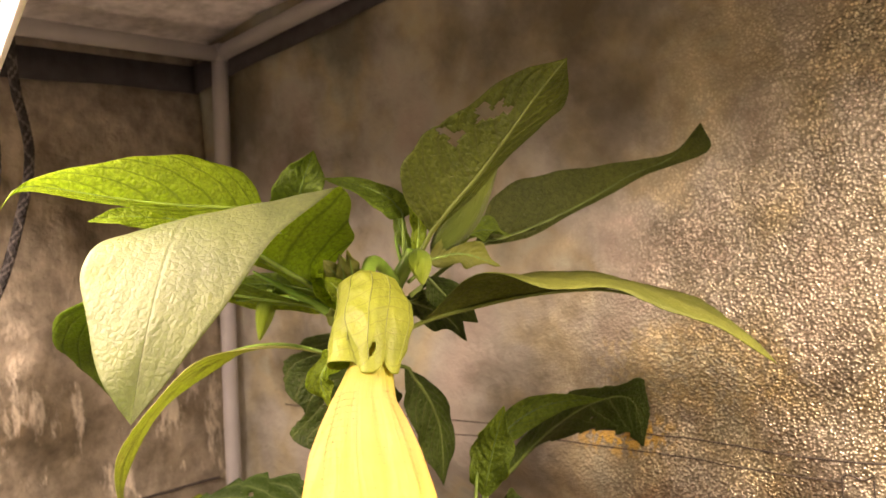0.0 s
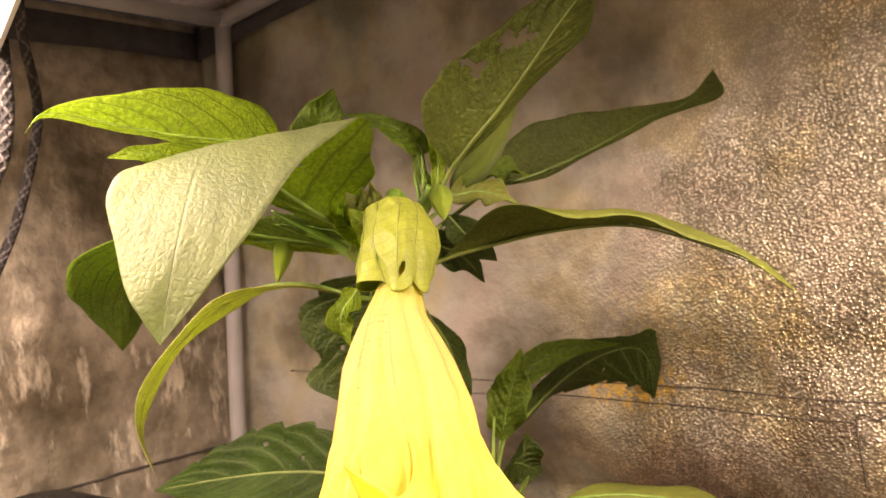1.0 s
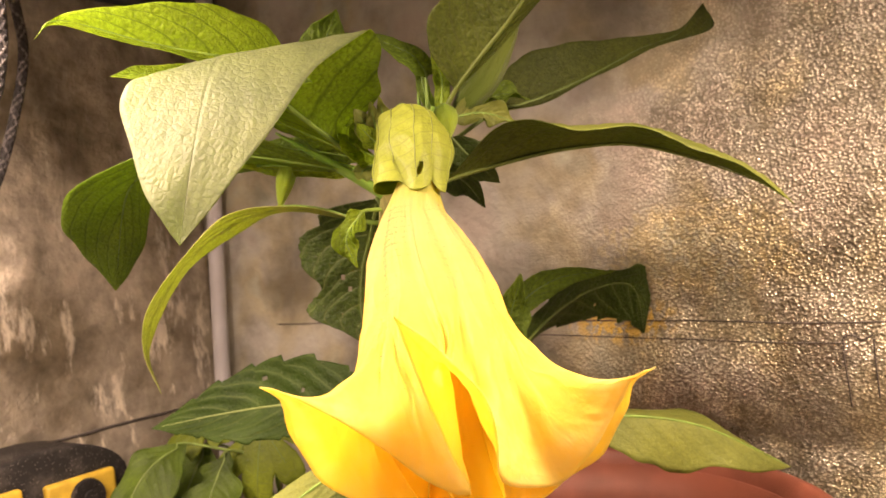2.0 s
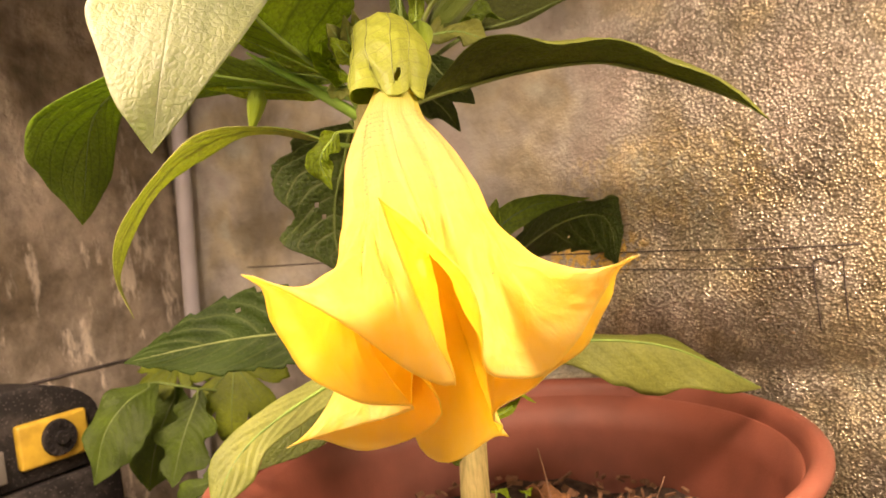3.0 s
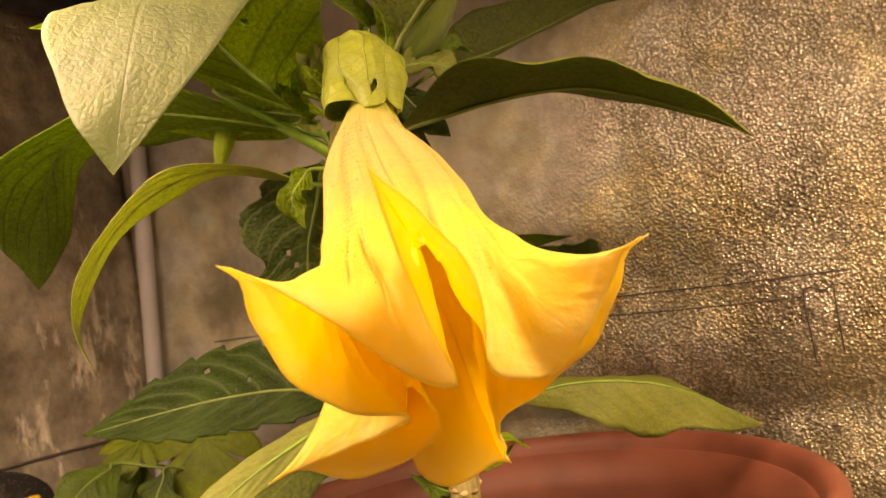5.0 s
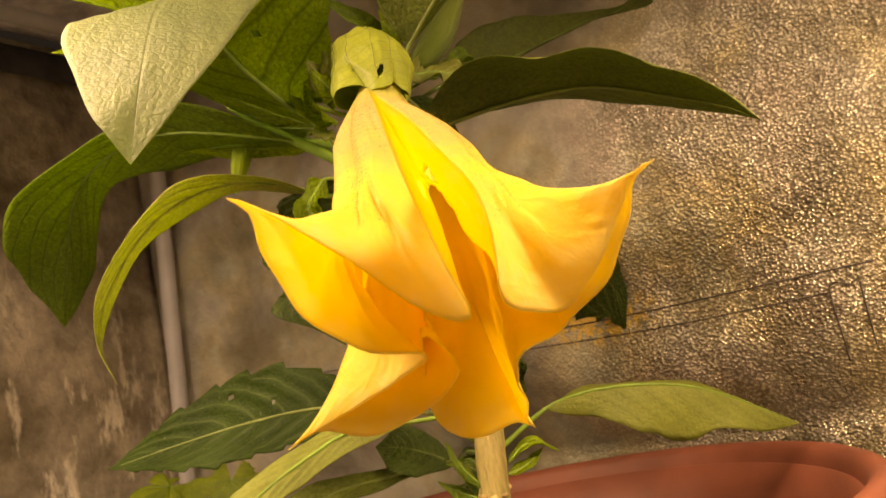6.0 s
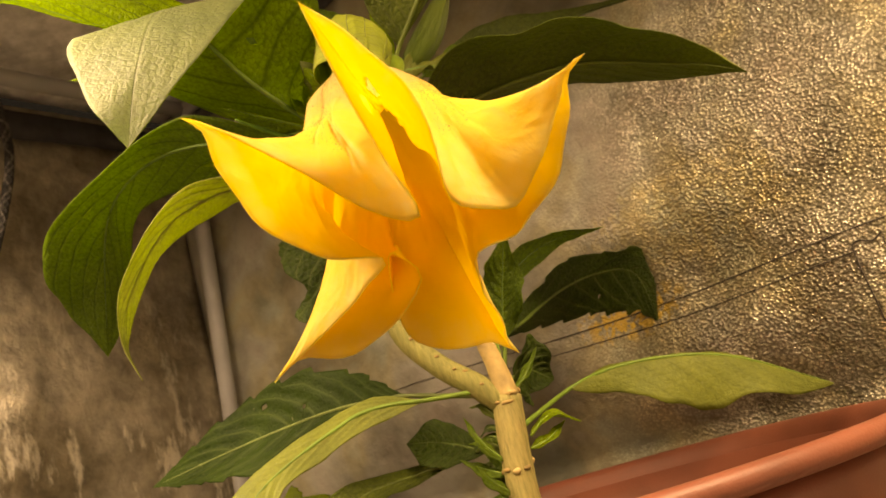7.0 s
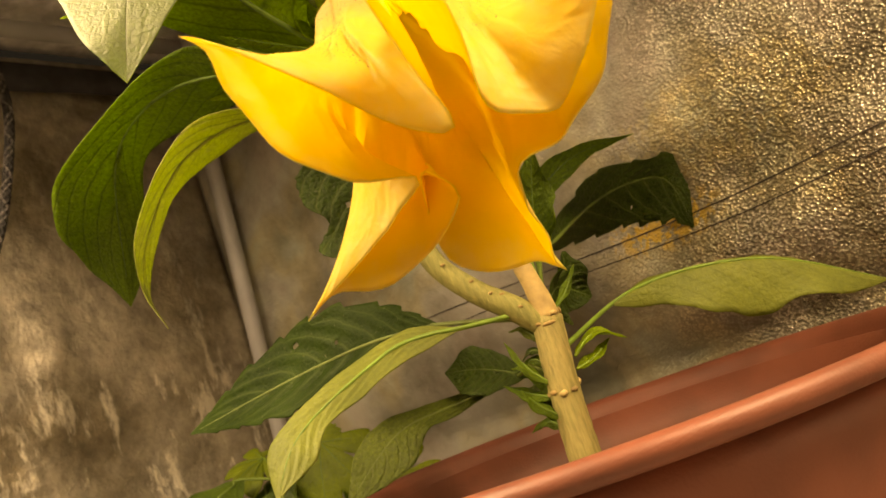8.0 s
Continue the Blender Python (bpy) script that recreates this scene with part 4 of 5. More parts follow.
# rim between neighbouring lobe tips: (across, rise, drop), from tip to tip
RIM = (
    ((-0.008, 0.083, 0.163), (-0.003, 0.0555, 0.171), (0.005, 0.024, 0.184), (0.012, 0.0018, 0.1925), (-0.003, 0.004, 0.188), (-0.028, 0.026, 0.175), (-0.054, 0.0500, 0.1685), (-0.063, 0.0555, 0.168)),
    ((-0.063, 0.0555, 0.168), (-0.0565, 0.0475, 0.170), (-0.055, 0.033, 0.178), (-0.045, 0.010, 0.187), (-0.028, -0.006, 0.191), (-0.007, -0.0144, 0.1915), (-0.016, -0.026, 0.188), (-0.038, -0.046, 0.179), (-0.071, -0.0703, 0.171)),
    ((-0.071, -0.0703, 0.171), (-0.054, -0.0604, 0.174), (-0.028, -0.058, 0.185), (0.005, -0.033, 0.187), (-0.005, -0.026, 0.165), (-0.008, -0.050, 0.185), (0.004, -0.062, 0.194), (0.024, -0.078, 0.177), (0.0325, -0.0915, 0.167), (0.038, -0.0986, 0.164)),
    ((0.038, -0.0986, 0.164), (0.0345, -0.090, 0.167), (0.034, -0.072, 0.173), (0.028, -0.040, 0.187), (0.032, -0.024, 0.191), (0.051, -0.0258, 0.179), (0.070, -0.009, 0.175), (0.080, 0.010, 0.168), (0.0835, 0.0260, 0.1640), (0.092, 0.0329, 0.1626)),
    ((0.092, 0.0329, 0.1626), (0.0825, 0.0285, 0.1640), (0.078, 0.020, 0.169), (0.062, 0.001, 0.182), (0.047, -0.0109, 0.187), (0.026, 0.0035, 0.189), (0.025, 0.036, 0.178), (0.009, 0.0647, 0.169), (-0.008, 0.083, 0.163)),
)
TIP_ANGLES = (95, 139, 225, 291, 379, 455)


HOLE_ROW = 42


def corolla(parent):
    per = 40
    tube_rows, flare_rows = 26, 26
    cols = []
    for g, rim_pts in enumerate(RIM):
        line = spline(rim_pts, per + 1)[:-1]
        for i, q in enumerate(line):
            f = i / per
            tipness = max(0.0, 1 - 2 * min(f, 1 - f)) ** 1.6
            ang = TIP_ANGLES[g] + (TIP_ANGLES[g + 1] - TIP_ANGLES[g]) * f
            cols.append((radians(ang), q, tipness, f, g))
    verts, uvs, n = [], [], len(cols)
    rows = tube_rows + flare_rows
    for c, (ang, rim, tipness, f, g) in enumerate(cols):
        ca, sa = math.cos(ang), math.sin(ang)
        rib = tipness
        # the front of the tube is pleated inwards between the two upper flaps
        off, turn = min(f, 1 - f), -1 if g == 0 else 1
        in_front = (g == 0 and f < 0.5) or (g == 4 and f > 0.5)
        fold = min(1.0, max(0.0, (0.47 - off) / 0.14)) if in_front else 0.0
        fold = fold * fold * (3 - 2 * fold)
        column = []
        for r in range(tube_rows):
            d = -0.012 + 0.120 * r / (tube_rows - 1)
            rad = np.interp(d, (-0.012, 0.0, 0.015, 0.03, 0.045, 0.065, 0.09, 0.12), (0.0095, 0.0114, 0.0140, 0.0172, 0.0220, 0.0275, 0.0315, 0.0345))
            shift_x = np.interp(d, (0.0, 0.03, 0.045, 0.065, 0.09, 0.12), (0.0, -0.0032, -0.0018, 0.0, 0.0032, 0.0042))
            groove = 0.042 - 0.14 * (1 - math.sqrt(math.sin(5 * ang + 0.5) ** 2 + 0.05)) ** 1.4 + 0.035 * math.cos(5 * ang - 5 * radians(95))
            rad *= 1 + groove * min(1, max(0, d) / 0.05)
            pleat = 0.35 * fold * min(1.0, max(0.0, d - 0.084) / 0.024) ** 1.4
            column.append((pleat * (0.013 + turn * 0.004 * off) + (1 - pleat) * (rad * ca + shift_x), pleat * (0.0165 - 0.012 * off) + (1 - pleat) * (rad * sa * (1 - 0.40 * max(0.0, sa) * min(1, max(0, d) / 0.03)) + 0.002 * min(1, max(0, d / 0.06))), d))
        p0 = np.array(column[-1])
        out = np.array((ca, sa, 0))
        t0 = np.array(column[-1]) - np.array(column[-2])
        front = max(0.0, 1 - 2 * off) ** 0.7 * max(0.0, sa) ** 6
        p1 = p0 + unit(t0 + out * 0.0008 * (0.4 + rib)) * (0.034 - 0.004 * rib) - out * 0.002 * front
        p3 = np.array(rim)
        rim_out = unit(np.array((p3[0] - 0.006, p3[1], 0)) + out * 1e-4)
        tip_pull = p3 - rim_out * (0.036 + 0.012 * front) + np.array((0, 0, 0.006 - 0.020 * front))
        flap_pull = p3 + out * 0.017 + np.array((0, 0, -0.020))
        soft = max(0.0, 1 - 2 * off) ** 0.7
        if in_front:
            # the front lobe lies open as a shallow trough between its two margins
            near = max(0.0, 1 - 2 * off)
            shift = np.array((0.011, -0.011, 0.011)) * near ** 1.2
            middle = np.interp(p3[1], (0.0, 0.03, 0.055, 0.083), (0.019, 0.013, 0.004, -0.008))
            trough = np.array((p3[0] + (middle - p3[0]) * 0.75, p3[1] - 0.006, p3[2] - 0.013))
            open_out = min(1.0, max(0.0, (0.5 - off) / 0.10))
            flap_pull = flap_pull * (1 - open_out) + trough * open_out
            soft = near ** 2.2
            p1 = p1 * (1 - fold) + np.array((0.013 + turn * 0.006 * off, 0.0225 - 0.014 * off, 0.138)) * fold
            tip_pull = tip_pull + shift
        p2 = tip_pull * soft + flap_pull * (1 - soft)
        for r in range(1, flare_rows + 1):
            s = r / flare_rows
            b = (1 - s) ** 3 * p0 + 3 * (1 - s) ** 2 * s * p1 + 3 * (1 - s) * s * s * p2 + s ** 3 * p3
            b = b + out * 0.0012 * math.sin(c * 0.9) * s * s * (1 - rib)
            b = b + out * (0.0027 * noise.noise(Vector((c * 0.22, s * 3.5, 1.7))) + 0.0022 * noise.noise(Vector((c * 0.6, s * 6.0, 5.1)))) * math.sin(math.pi * min(1, s * 1.05)) ** 0.7
            column.append(tuple(b))
        for r, q in enumerate(column):
            verts.append(flower_point(*q))
            uvs.append((r / (rows - 1), c / n))
    faces = []
    for c in range(n):
        j = (c + 1) % n
        for r in range(rows - 1):
            q = (c * rows + r, j * rows + r, j * rows + r + 1, c * rows + r + 1)
            across = c if c < n / 2 else c - n + 1
            if abs(across + 4.0) / 2.2 + abs(r - HOLE_ROW) / 2.6 < 1:
                continue
            faces.append(q)
    ob = mesh_object("flower", verts, faces, PETAL_OUT, parent, "open yellow trumpet flower with five curled lobe tips", uvs)
    thicken(ob, 0.0007, -1.0, PETAL_IN)
    return ob, cols


flower, flower_cols = corolla(plant)


def petal_fuzz(parent, count, seed=9):
    """Short hairs standing on the outside of the tube and along its ridges, and a few dark specks."""
    mesh = parent.data
    rng = np.random.default_rng(seed)
    verts, faces, dots, dot_faces = [], [], [], []
    polys = mesh.polygons
    rows = 52
    centre = NECK + HANG * 0.09
    for n in range(count):
        c = int(rng.integers(0, 200))
        r = int(rng.integers(8, 38))
        if r > 22 and min(c, 200 - c) < 22:
            continue
        p = polys[min(len(polys) - 1, c * (rows - 1) + r)]
        at, nrm = np.array(p.center), np.array(p.normal)
        if nrm @ (at - (NECK + HANG * ((at - NECK) @ HANG))) < 0:
            nrm = -nrm
        tip = at + nrm * rng.uniform(0.0006, 0.0014) + rng.normal(size=3) * 0.0003
        s = unit(np.cross(nrm, rng.normal(size=3))) * 0.00005
        q = len(verts)
        verts += [at - s, at + s, tip]
        faces.append((q, q + 1, q + 2))
        if n % 90 == 0:
            s, w = s * 6, unit(np.cross(nrm, s)) * 0.0003
            q = len(dots)
            b = at + nrm * 0.0002
            dots += [b - s, b - w, b + s, b + w, b + nrm * 0.0003]
            dot_faces += [(q, q + 1, q + 4), (q + 1, q + 2, q + 4), (q + 2, q + 3, q + 4), (q + 3, q, q + 4)]
    tagged(mesh_object("petal_hairs", verts, faces, HAIR, parent, "fine short hairs"), kind="stuff")
    tagged(mesh_object("petal_specks", dots, dot_faces, SPECK, parent, "tiny dark specks"), kind="stuff")


petal_fuzz(flower, 9000)


def calyx(parent, base, tip, radius, mat, label="", seed=3, hole=None):
    """Inflated papery calyx: gathered at the stalk, creased along its ribs, and split at the mouth into lobes, one of which stands off to the side."""
    base, tip = np.array(base, float), np.array(tip, float)
    ax = unit(tip - base)
    s = unit(np.array((-1.0, 0, 0)) + ax * ax[0])
    w = np.cross(s, ax)
    length = np.linalg.norm(tip - base)
    rows, cols = 72, 220
    # lobes: the angle at which each is centred, half its width, how long it is and how far it stands off
    lobes = ((0.25, 0.72, 1.04, 0.72), (1.45, 0.66, 1.05, 0.08), (2.65, 0.60, 1.10, 0.06), (3.85, 0.62, 1.0, 0.10), (5.10, 0.64, 0.98, 0.25))
    verts, uvs, faces = [], [], []
    for i in range(rows + 1):
        f = i / rows
        for k in range(cols):
            a = 2 * math.pi * k / cols
            best, flare, long = 0.0, 0.0, 0.86
            for centre, half, reach, off in lobes:
                away = abs((a - centre + math.pi) % (2 * math.pi) - math.pi) / half
                if away < 1:
                    bump = (1 - away ** 2.5)
                    if bump > best:
                        best, flare, long = bump, off * (1 - away ** 2), 0.86 + (reach - 0.86) * bump ** 0.6
            d = f * length * (1 + (long - 1) * f ** 2)
            r = radius * np.interp(f, (0, 0.04, 0.14, 0.32, 0.55, 0.78, 0.92, 1.0), (0.22, 0.56, 0.88, 1.02, 1.04, 0.86, 0.66, 0.56))
            # pressed-in panels between raised ribs, and a slanting crease or two
            rib = abs(math.sin(2.5 * (a - 0.75) + 0.9 * f))
            r *= 1 + 0.055 * (0.6 - rib ** 0.7) * math.sin(math.pi * min(1, f * 1.1))
            r *= 1 + 0.10 * noise.noise(Vector((math.cos(a) * 1.7, math.sin(a) * 1.7, f * 2.4 + seed))) + 0.06 * (1 - 2 * abs(noise.noise(Vector((math.cos(a) * 2.4 + f, math.sin(a) * 2.4, f * 3.0 + seed * 3)))))
            r += radius * flare * max(0.0, (f - 0.35) / 0.65) ** 1.6
            d -= length * 0.16 * flare * max(0.0, (f - 0.5) / 0.5)
            out = math.cos(a) * s + math.sin(a) * w
            d += length * 0.16 * (out @ RISE) * f ** 2
            top = np.array((-0.004, 0.0, 0.003)) * max(0.0, 1 - f / 0.25)
            verts.append(base + ax * d + r * out + top)
            uvs.append((f, k / cols))
    for i in range(rows):
        for k in range(cols):
            j = (k + 1) % cols
            q = (i * cols + k, i * cols + j, (i + 1) * cols + j, (i + 1) * cols + k)
            c = (verts[q[0]] + verts[q[1]] + verts[q[2]] + verts[q[3]]) / 4
            off = c - hole[0] if hole else c
            if hole and ((off[0] * 2.2 - off[2] * 0.9) ** 2 + (off[2] * 0.75 + off[0] * 0.3) ** 2 + (off[1] * 0.5) ** 2) < hole[1] ** 2:
                continue
            faces.append(q)
    ob = mesh_object("calyx", verts, faces, mat, parent, label, uvs)
    thicken(ob, 0.0005, 0.0)
    for centre, half, _, _ in lobes:
        for angle, end in ((centre, rows - 1), (centre + half * 0.75, rows - 8)):
            pts = []
            for i in range(2, end, 8):
                k = int(round((angle + 0.36 * (1 - i / rows)) / (2 * math.pi) * cols)) % cols
                p = verts[i * cols + k]
                pts.append(tuple(p + unit(p - base - ax * ((p - base) @ ax)) * 0.0003))
            tube("vein", pts, [0.00045, 0.00045, 0.00025], CALYX_VEIN, ob, sides=5, count=30)
    return ob


calyx(flower, (0.0390, 0.512, 0.653), (0.0430, 0.469, 0.608), 0.0208, CALYX, label="inflated wrinkled pale green calyx with a small hole", hole=((0.0440, 0.4560, 0.6200), 0.0036))
tube("flower_stalk", [(0.042, 0.598, 0.650), (0.036, 0.572, 0.664), (0.034, 0.545, 0.666), (0.035, 0.522, 0.659), (0.036, 0.514, 0.652)], [0.004, 0.0042, 0.0045, 0.0045, 0.005], STALK, flower, sides=12, count=20)


def bud(parent, points, radius, mat=BUD, label="closed pointed green bud"):
    """A spindle-shaped bud with five ribs on a short stalk."""
    line = spline(points, 20)
    tang = np.gradient(line, axis=0)
    verts, uvs, faces = [], [], []
    ref = np.array((0.2, 0.9, 0.3))
    for i in range(20):
        f = i / 19
        t = unit(tang[i])
        s = unit(ref - (ref @ t) * t)
        w = np.cross(t, s)
        for k in range(20):
            a = 2 * math.pi * k / 20
            r = radius * (0.12 + math.sin(math.pi * f ** 0.75) ** 0.9) * (1 + 0.09 * math.cos(5 * a)) * (1 - 0.1 * f)
            verts.append(line[i] + r * (math.cos(a) * s + math.sin(a) * w))
            uvs.append((f, k / 20))
    for i in range(19):
        for k in range(20):
            j = (k + 1) % 20
            faces.append((i * 20 + k, i * 20 + j, (i + 1) * 20 + j, (i + 1) * 20 + k))
    faces.append(tuple(range(380, 400)))
    return mesh_object("bud", verts, faces, mat, parent, label, uvs)


bud(plant, [(0.060, 0.584, 0.672), (0.062, 0.578, 0.661), (0.063, 0.574, 0.648)], 0.0072)
bud(plant, [(-0.052, 0.620, 0.652), (-0.059, 0.626, 0.645), (-0.070, 0.634, 0.616)], 0.0066)
tube("shoot", [(0.046, 0.606, 0.664), (0.044, 0.605, 0.682), (0.048, 0.602, 0.698)], [0.0016, 0.0013, 0.0004], STALK, plant, "thin young shoot", sides=8, count=12)

# leaves of the crown
blade(plant, [(0.0, 0.600, 0.644), (-0.014, 0.588, 0.654), (-0.038, 0.560, 0.676), (-0.054, 0.526, 0.695), (-0.066, 0.502, 0.704), (-0.072, 0.480, 0.684), (-0.079, 0.455, 0.638), (-0.088, 0.446, 0.592)],
      [(0.0, 0.600, 0.644), (-0.037, 0.625, 0.665), (-0.079, 0.615, 0.686), (-0.112, 0.555, 0.700), (-0.119, 0.486, 0.692), (-0.1165, 0.466, 0.664), (-0.101, 0.444, 0.616), (-0.088, 0.446, 0.592)],
      [(0.0, 0.600, 0.644), (-0.007, 0.604, 0.660), (0.013, 0.582, 0.678), (0.021, 0.555, 0.697), (0.025, 0.528, 0.714), (-0.012, 0.484, 0.686), (-0.052, 0.456, 0.630), (-0.088, 0.446, 0.592)],
      LEAF_UNDER, "broad pale leaf arching over with its tip hanging", stalk=(0.016, 0.612, 0.615), bulge=(0.0, 0.0), holes=((0.40, 0.35, 0.0035),), seed=2, rows=84, cols=30, pucker=0.0004, under=LEAF_BLANCHED, rib=0.0018, rib_mat=RIBS[LEAF.name], rib_off=-0.45)
blade(plant, [(-0.040, 0.575, 0.709), (-0.062, 0.560, 0.712), (-0.092, 0.540, 0.716), (-0.125, 0.515, 0.723), (-0.155, 0.483, 0.730), (-0.164, 0.470, 0.717)],
      [(-0.040, 0.575, 0.709), (-0.051, 0.570, 0.735), (-0.084, 0.542, 0.747), (-0.126, 0.515, 0.744), (-0.154, 0.484, 0.733), (-0.164, 0.470, 0.717)],
      [(-0.040, 0.575, 0.709), (-0.063, 0.560, 0.701), (-0.093, 0.530, 0.710), (-0.125, 0.508, 0.719), (-0.156, 0.482, 0.727), (-0.164, 0.470, 0.717)],
      LEAF_YOUNG, "bright green pointed leaf with a curled tip", stalk=(0.030, 0.602, 0.650), seed=3, bulge=(0.06, 0.0), pucker=0.0014)
blade(plant, [(-0.060, 0.604, 0.690), (-0.101, 0.600, 0.707), (-0.129, 0.580, 0.713), (-0.144, 0.570, 0.714), (-0.158, 0.560, 0.712)],
      [(-0.060, 0.604, 0.690), (-0.098, 0.606, 0.722), (-0.126, 0.585, 0.721), (-0.143, 0.572, 0.720), (-0.158, 0.560, 0.712)],
      [(-0.060, 0.604, 0.690), (-0.101, 0.590, 0.698), (-0.127, 0.575, 0.705), (-0.141, 0.565, 0.709), (-0.158, 0.560, 0.712)],
      LEAF_YOUNG, "bright green pointed leaf", stalk=(0.020, 0.606, 0.648), seed=4, rows=36, cols=14)
leaf(plant, [(-0.026, 0.612, 0.690), (-0.022, 0.606, 0.720), (-0.006, 0.591, 0.748)], 0.042, (-0.8, -0.2, 0.5), LEAF, label="small upright leaf", stalk=(0.0, 0.610, 0.660), seed=5)
blade(plant, [(0.070, 0.592, 0.682), (0.088, 0.575, 0.699), (0.107, 0.555, 0.715), (0.125, 0.530, 0.732), (0.145, 0.500, 0.752), (0.163, 0.465, 0.766)],
      [(0.070, 0.592, 0.682), (0.055, 0.572, 0.713), (0.070, 0.555, 0.743), (0.097, 0.532, 0.752), (0.130, 0.500, 0.766), (0.163, 0.465, 0.766)],
      [(0.070, 0.592, 0.682), (0.095, 0.575, 0.698), (0.121, 0.565, 0.720), (0.144, 0.545, 0.738), (0.165, 0.520, 0.751), (0.163, 0.465, 0.766)],
      LEAF_OLD, "upright leaf with insect holes, seen from below", stalk=(0.055, 0.600, 0.660), holes=((0.50, -0.66, 0.0075), (0.66, -0.60, 0.0075), (0.70, -0.42, 0.0055)), seed=6, bulge=(0.06, 0.0), rows=80, cols=40, pucker=0.0012)
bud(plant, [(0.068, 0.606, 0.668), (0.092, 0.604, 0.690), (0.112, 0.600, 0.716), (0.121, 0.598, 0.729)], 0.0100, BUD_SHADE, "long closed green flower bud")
blade(plant, [(0.097, 0.640, 0.670), (0.137, 0.650, 0.679), (0.182, 0.665, 0.695), (0.227, 0.690, 0.716), (0.263, 0.710, 0.728), (0.294, 0.734, 0.757)],
      [(0.097, 0.640, 0.670), (0.118, 0.660, 0.711), (0.159, 0.668, 0.721), (0.210, 0.690, 0.727), (0.261, 0.710, 0.731), (0.294, 0.734, 0.757)],
      [(0.097, 0.640, 0.670), (0.141, 0.640, 0.675), (0.185, 0.655, 0.693), (0.231, 0.680, 0.712), (0.292, 0.715, 0.731), (0.294, 0.734, 0.757)],
      LEAF_SHADE, "dull olive leaf with a curled tip", stalk=(0.050, 0.606, 0.640), seed=8, bulge=(0.05, 0.0))
blade(plant, [(0.055, 0.603, 0.620), (0.110, 0.602, 0.632), (0.165, 0.597, 0.635), (0.200, 0.594, 0.630), (0.240, 0.588, 0.613), (0.272, 0.574, 0.594), (0.286, 0.562, 0.577)],
      [(0.055, 0.603, 0.620), (0.103, 0.560, 0.651), (0.149, 0.535, 0.640), (0.188, 0.534, 0.633), (0.224, 0.536, 0.617), (0.260, 0.548, 0.596), (0.286, 0.562, 0.577)],
      [(0.055, 0.603, 0.620), (0.126, 0.655, 0.648), (0.172, 0.650, 0.643), (0.212, 0.648, 0.636), (0.254, 0.638, 0.617), (0.278, 0.595, 0.595), (0.286, 0.562, 0.577)],
      LEAF_OLD, "long arching folded leaf with an olive underside", stalk=(0.030, 0.610, 0.606), seed=9, wave=0.002, under=LEAF_PALE, rib_off=-0.8, bulge=(0.10, 0.0))
blade(plant, [(-0.010, 0.622, 0.600), (-0.050, 0.604, 0.613), (-0.085, 0.585, 0.609), (-0.118, 0.568, 0.588), (-0.150, 0.572, 0.552), (-0.163, 0.581, 0.524), (-0.154, 0.576, 0.495)],
      [(-0.010, 0.622, 0.600), (-0.050, 0.587, 0.615), (-0.085, 0.563, 0.612), (-0.118, 0.548, 0.590), (-0.150, 0.559, 0.554), (-0.163, 0.575, 0.525), (-0.154, 0.576, 0.495)],
      [(-0.010, 0.622, 0.600), (-0.050, 0.621, 0.611), (-0.085, 0.607, 0.606), (-0.118, 0.588, 0.586), (-0.150, 0.585, 0.550), (-0.163, 0.587, 0.523), (-0.154, 0.576, 0.495)],
      LEAF_STRAW, "narrow drooping leaf curling to a point", stalk=(0.008, 0.626, 0.596), seed=10, wave=0.002, rib_off=-0.8)
blade(plant, [(-0.014, 0.612, 0.636), (-0.079, 0.600, 0.654), (-0.130, 0.615, 0.662), (-0.178, 0.650, 0.654), (-0.213, 0.700, 0.632), (-0.254, 0.768, 0.565)],
      [(-0.014, 0.612, 0.636), (-0.072, 0.578, 0.664), (-0.129, 0.590, 0.670), (-0.246, 0.663, 0.642), (-0.264, 0.720, 0.608), (-0.254, 0.768, 0.565)],
      [(-0.014, 0.612, 0.636), (-0.084, 0.640, 0.647), (-0.132, 0.660, 0.650), (-0.181, 0.690, 0.648), (-0.215, 0.745, 0.599), (-0.254, 0.768, 0.565)],
      LEAF, "large leaf with a hanging tip", stalk=(0.012, 0.614, 0.612), seed=11, wave=0.003, jag=0.03)
blade(plant, [(0.004, 0.640, 0.616), (-0.007, 0.668, 0.590), (-0.019, 0.680, 0.559), (-0.023, 0.683, 0.527), (-0.017, 0.680, 0.496)],
      [(0.004, 0.640, 0.616), (-0.066, 0.675, 0.608), (-0.066, 0.684, 0.564), (-0.066, 0.686, 0.531), (-0.017, 0.680, 0.496)],
      [(0.004, 0.640, 0.616), (0.028, 0.680, 0.586), (0.024, 0.690, 0.554), (0.006, 0.690, 0.519), (-0.017, 0.680, 0.496)],
      LEAF_DARK, "ragged dark leaf hanging behind the flower", stalk=(0.010, 0.625, 0.598), seed=12, jag=0.28, holes=((0.52, -0.35, 0.0022), (0.60, -0.2, 0.0018)), wave=0.004, rows=70, cols=28)
blade(plant, [(0.035, 0.655, 0.584), (0.049, 0.665, 0.559), (0.056, 0.675, 0.528), (0.054, 0.680, 0.484)],
      [(0.035, 0.655, 0.584), (0.032, 0.655, 0.553), (0.040, 0.668, 0.515), (0.054, 0.680, 0.484)],
      [(0.035, 0.655, 0.584), (0.059, 0.680, 0.560), (0.067, 0.685, 0.522), (0.054, 0.680, 0.484)],
      LEAF_DARK, "dark wavy leaf hanging behind the flower", stalk=(0.010, 0.628, 0.590), seed=19, jag=0.14, wave=0.004)
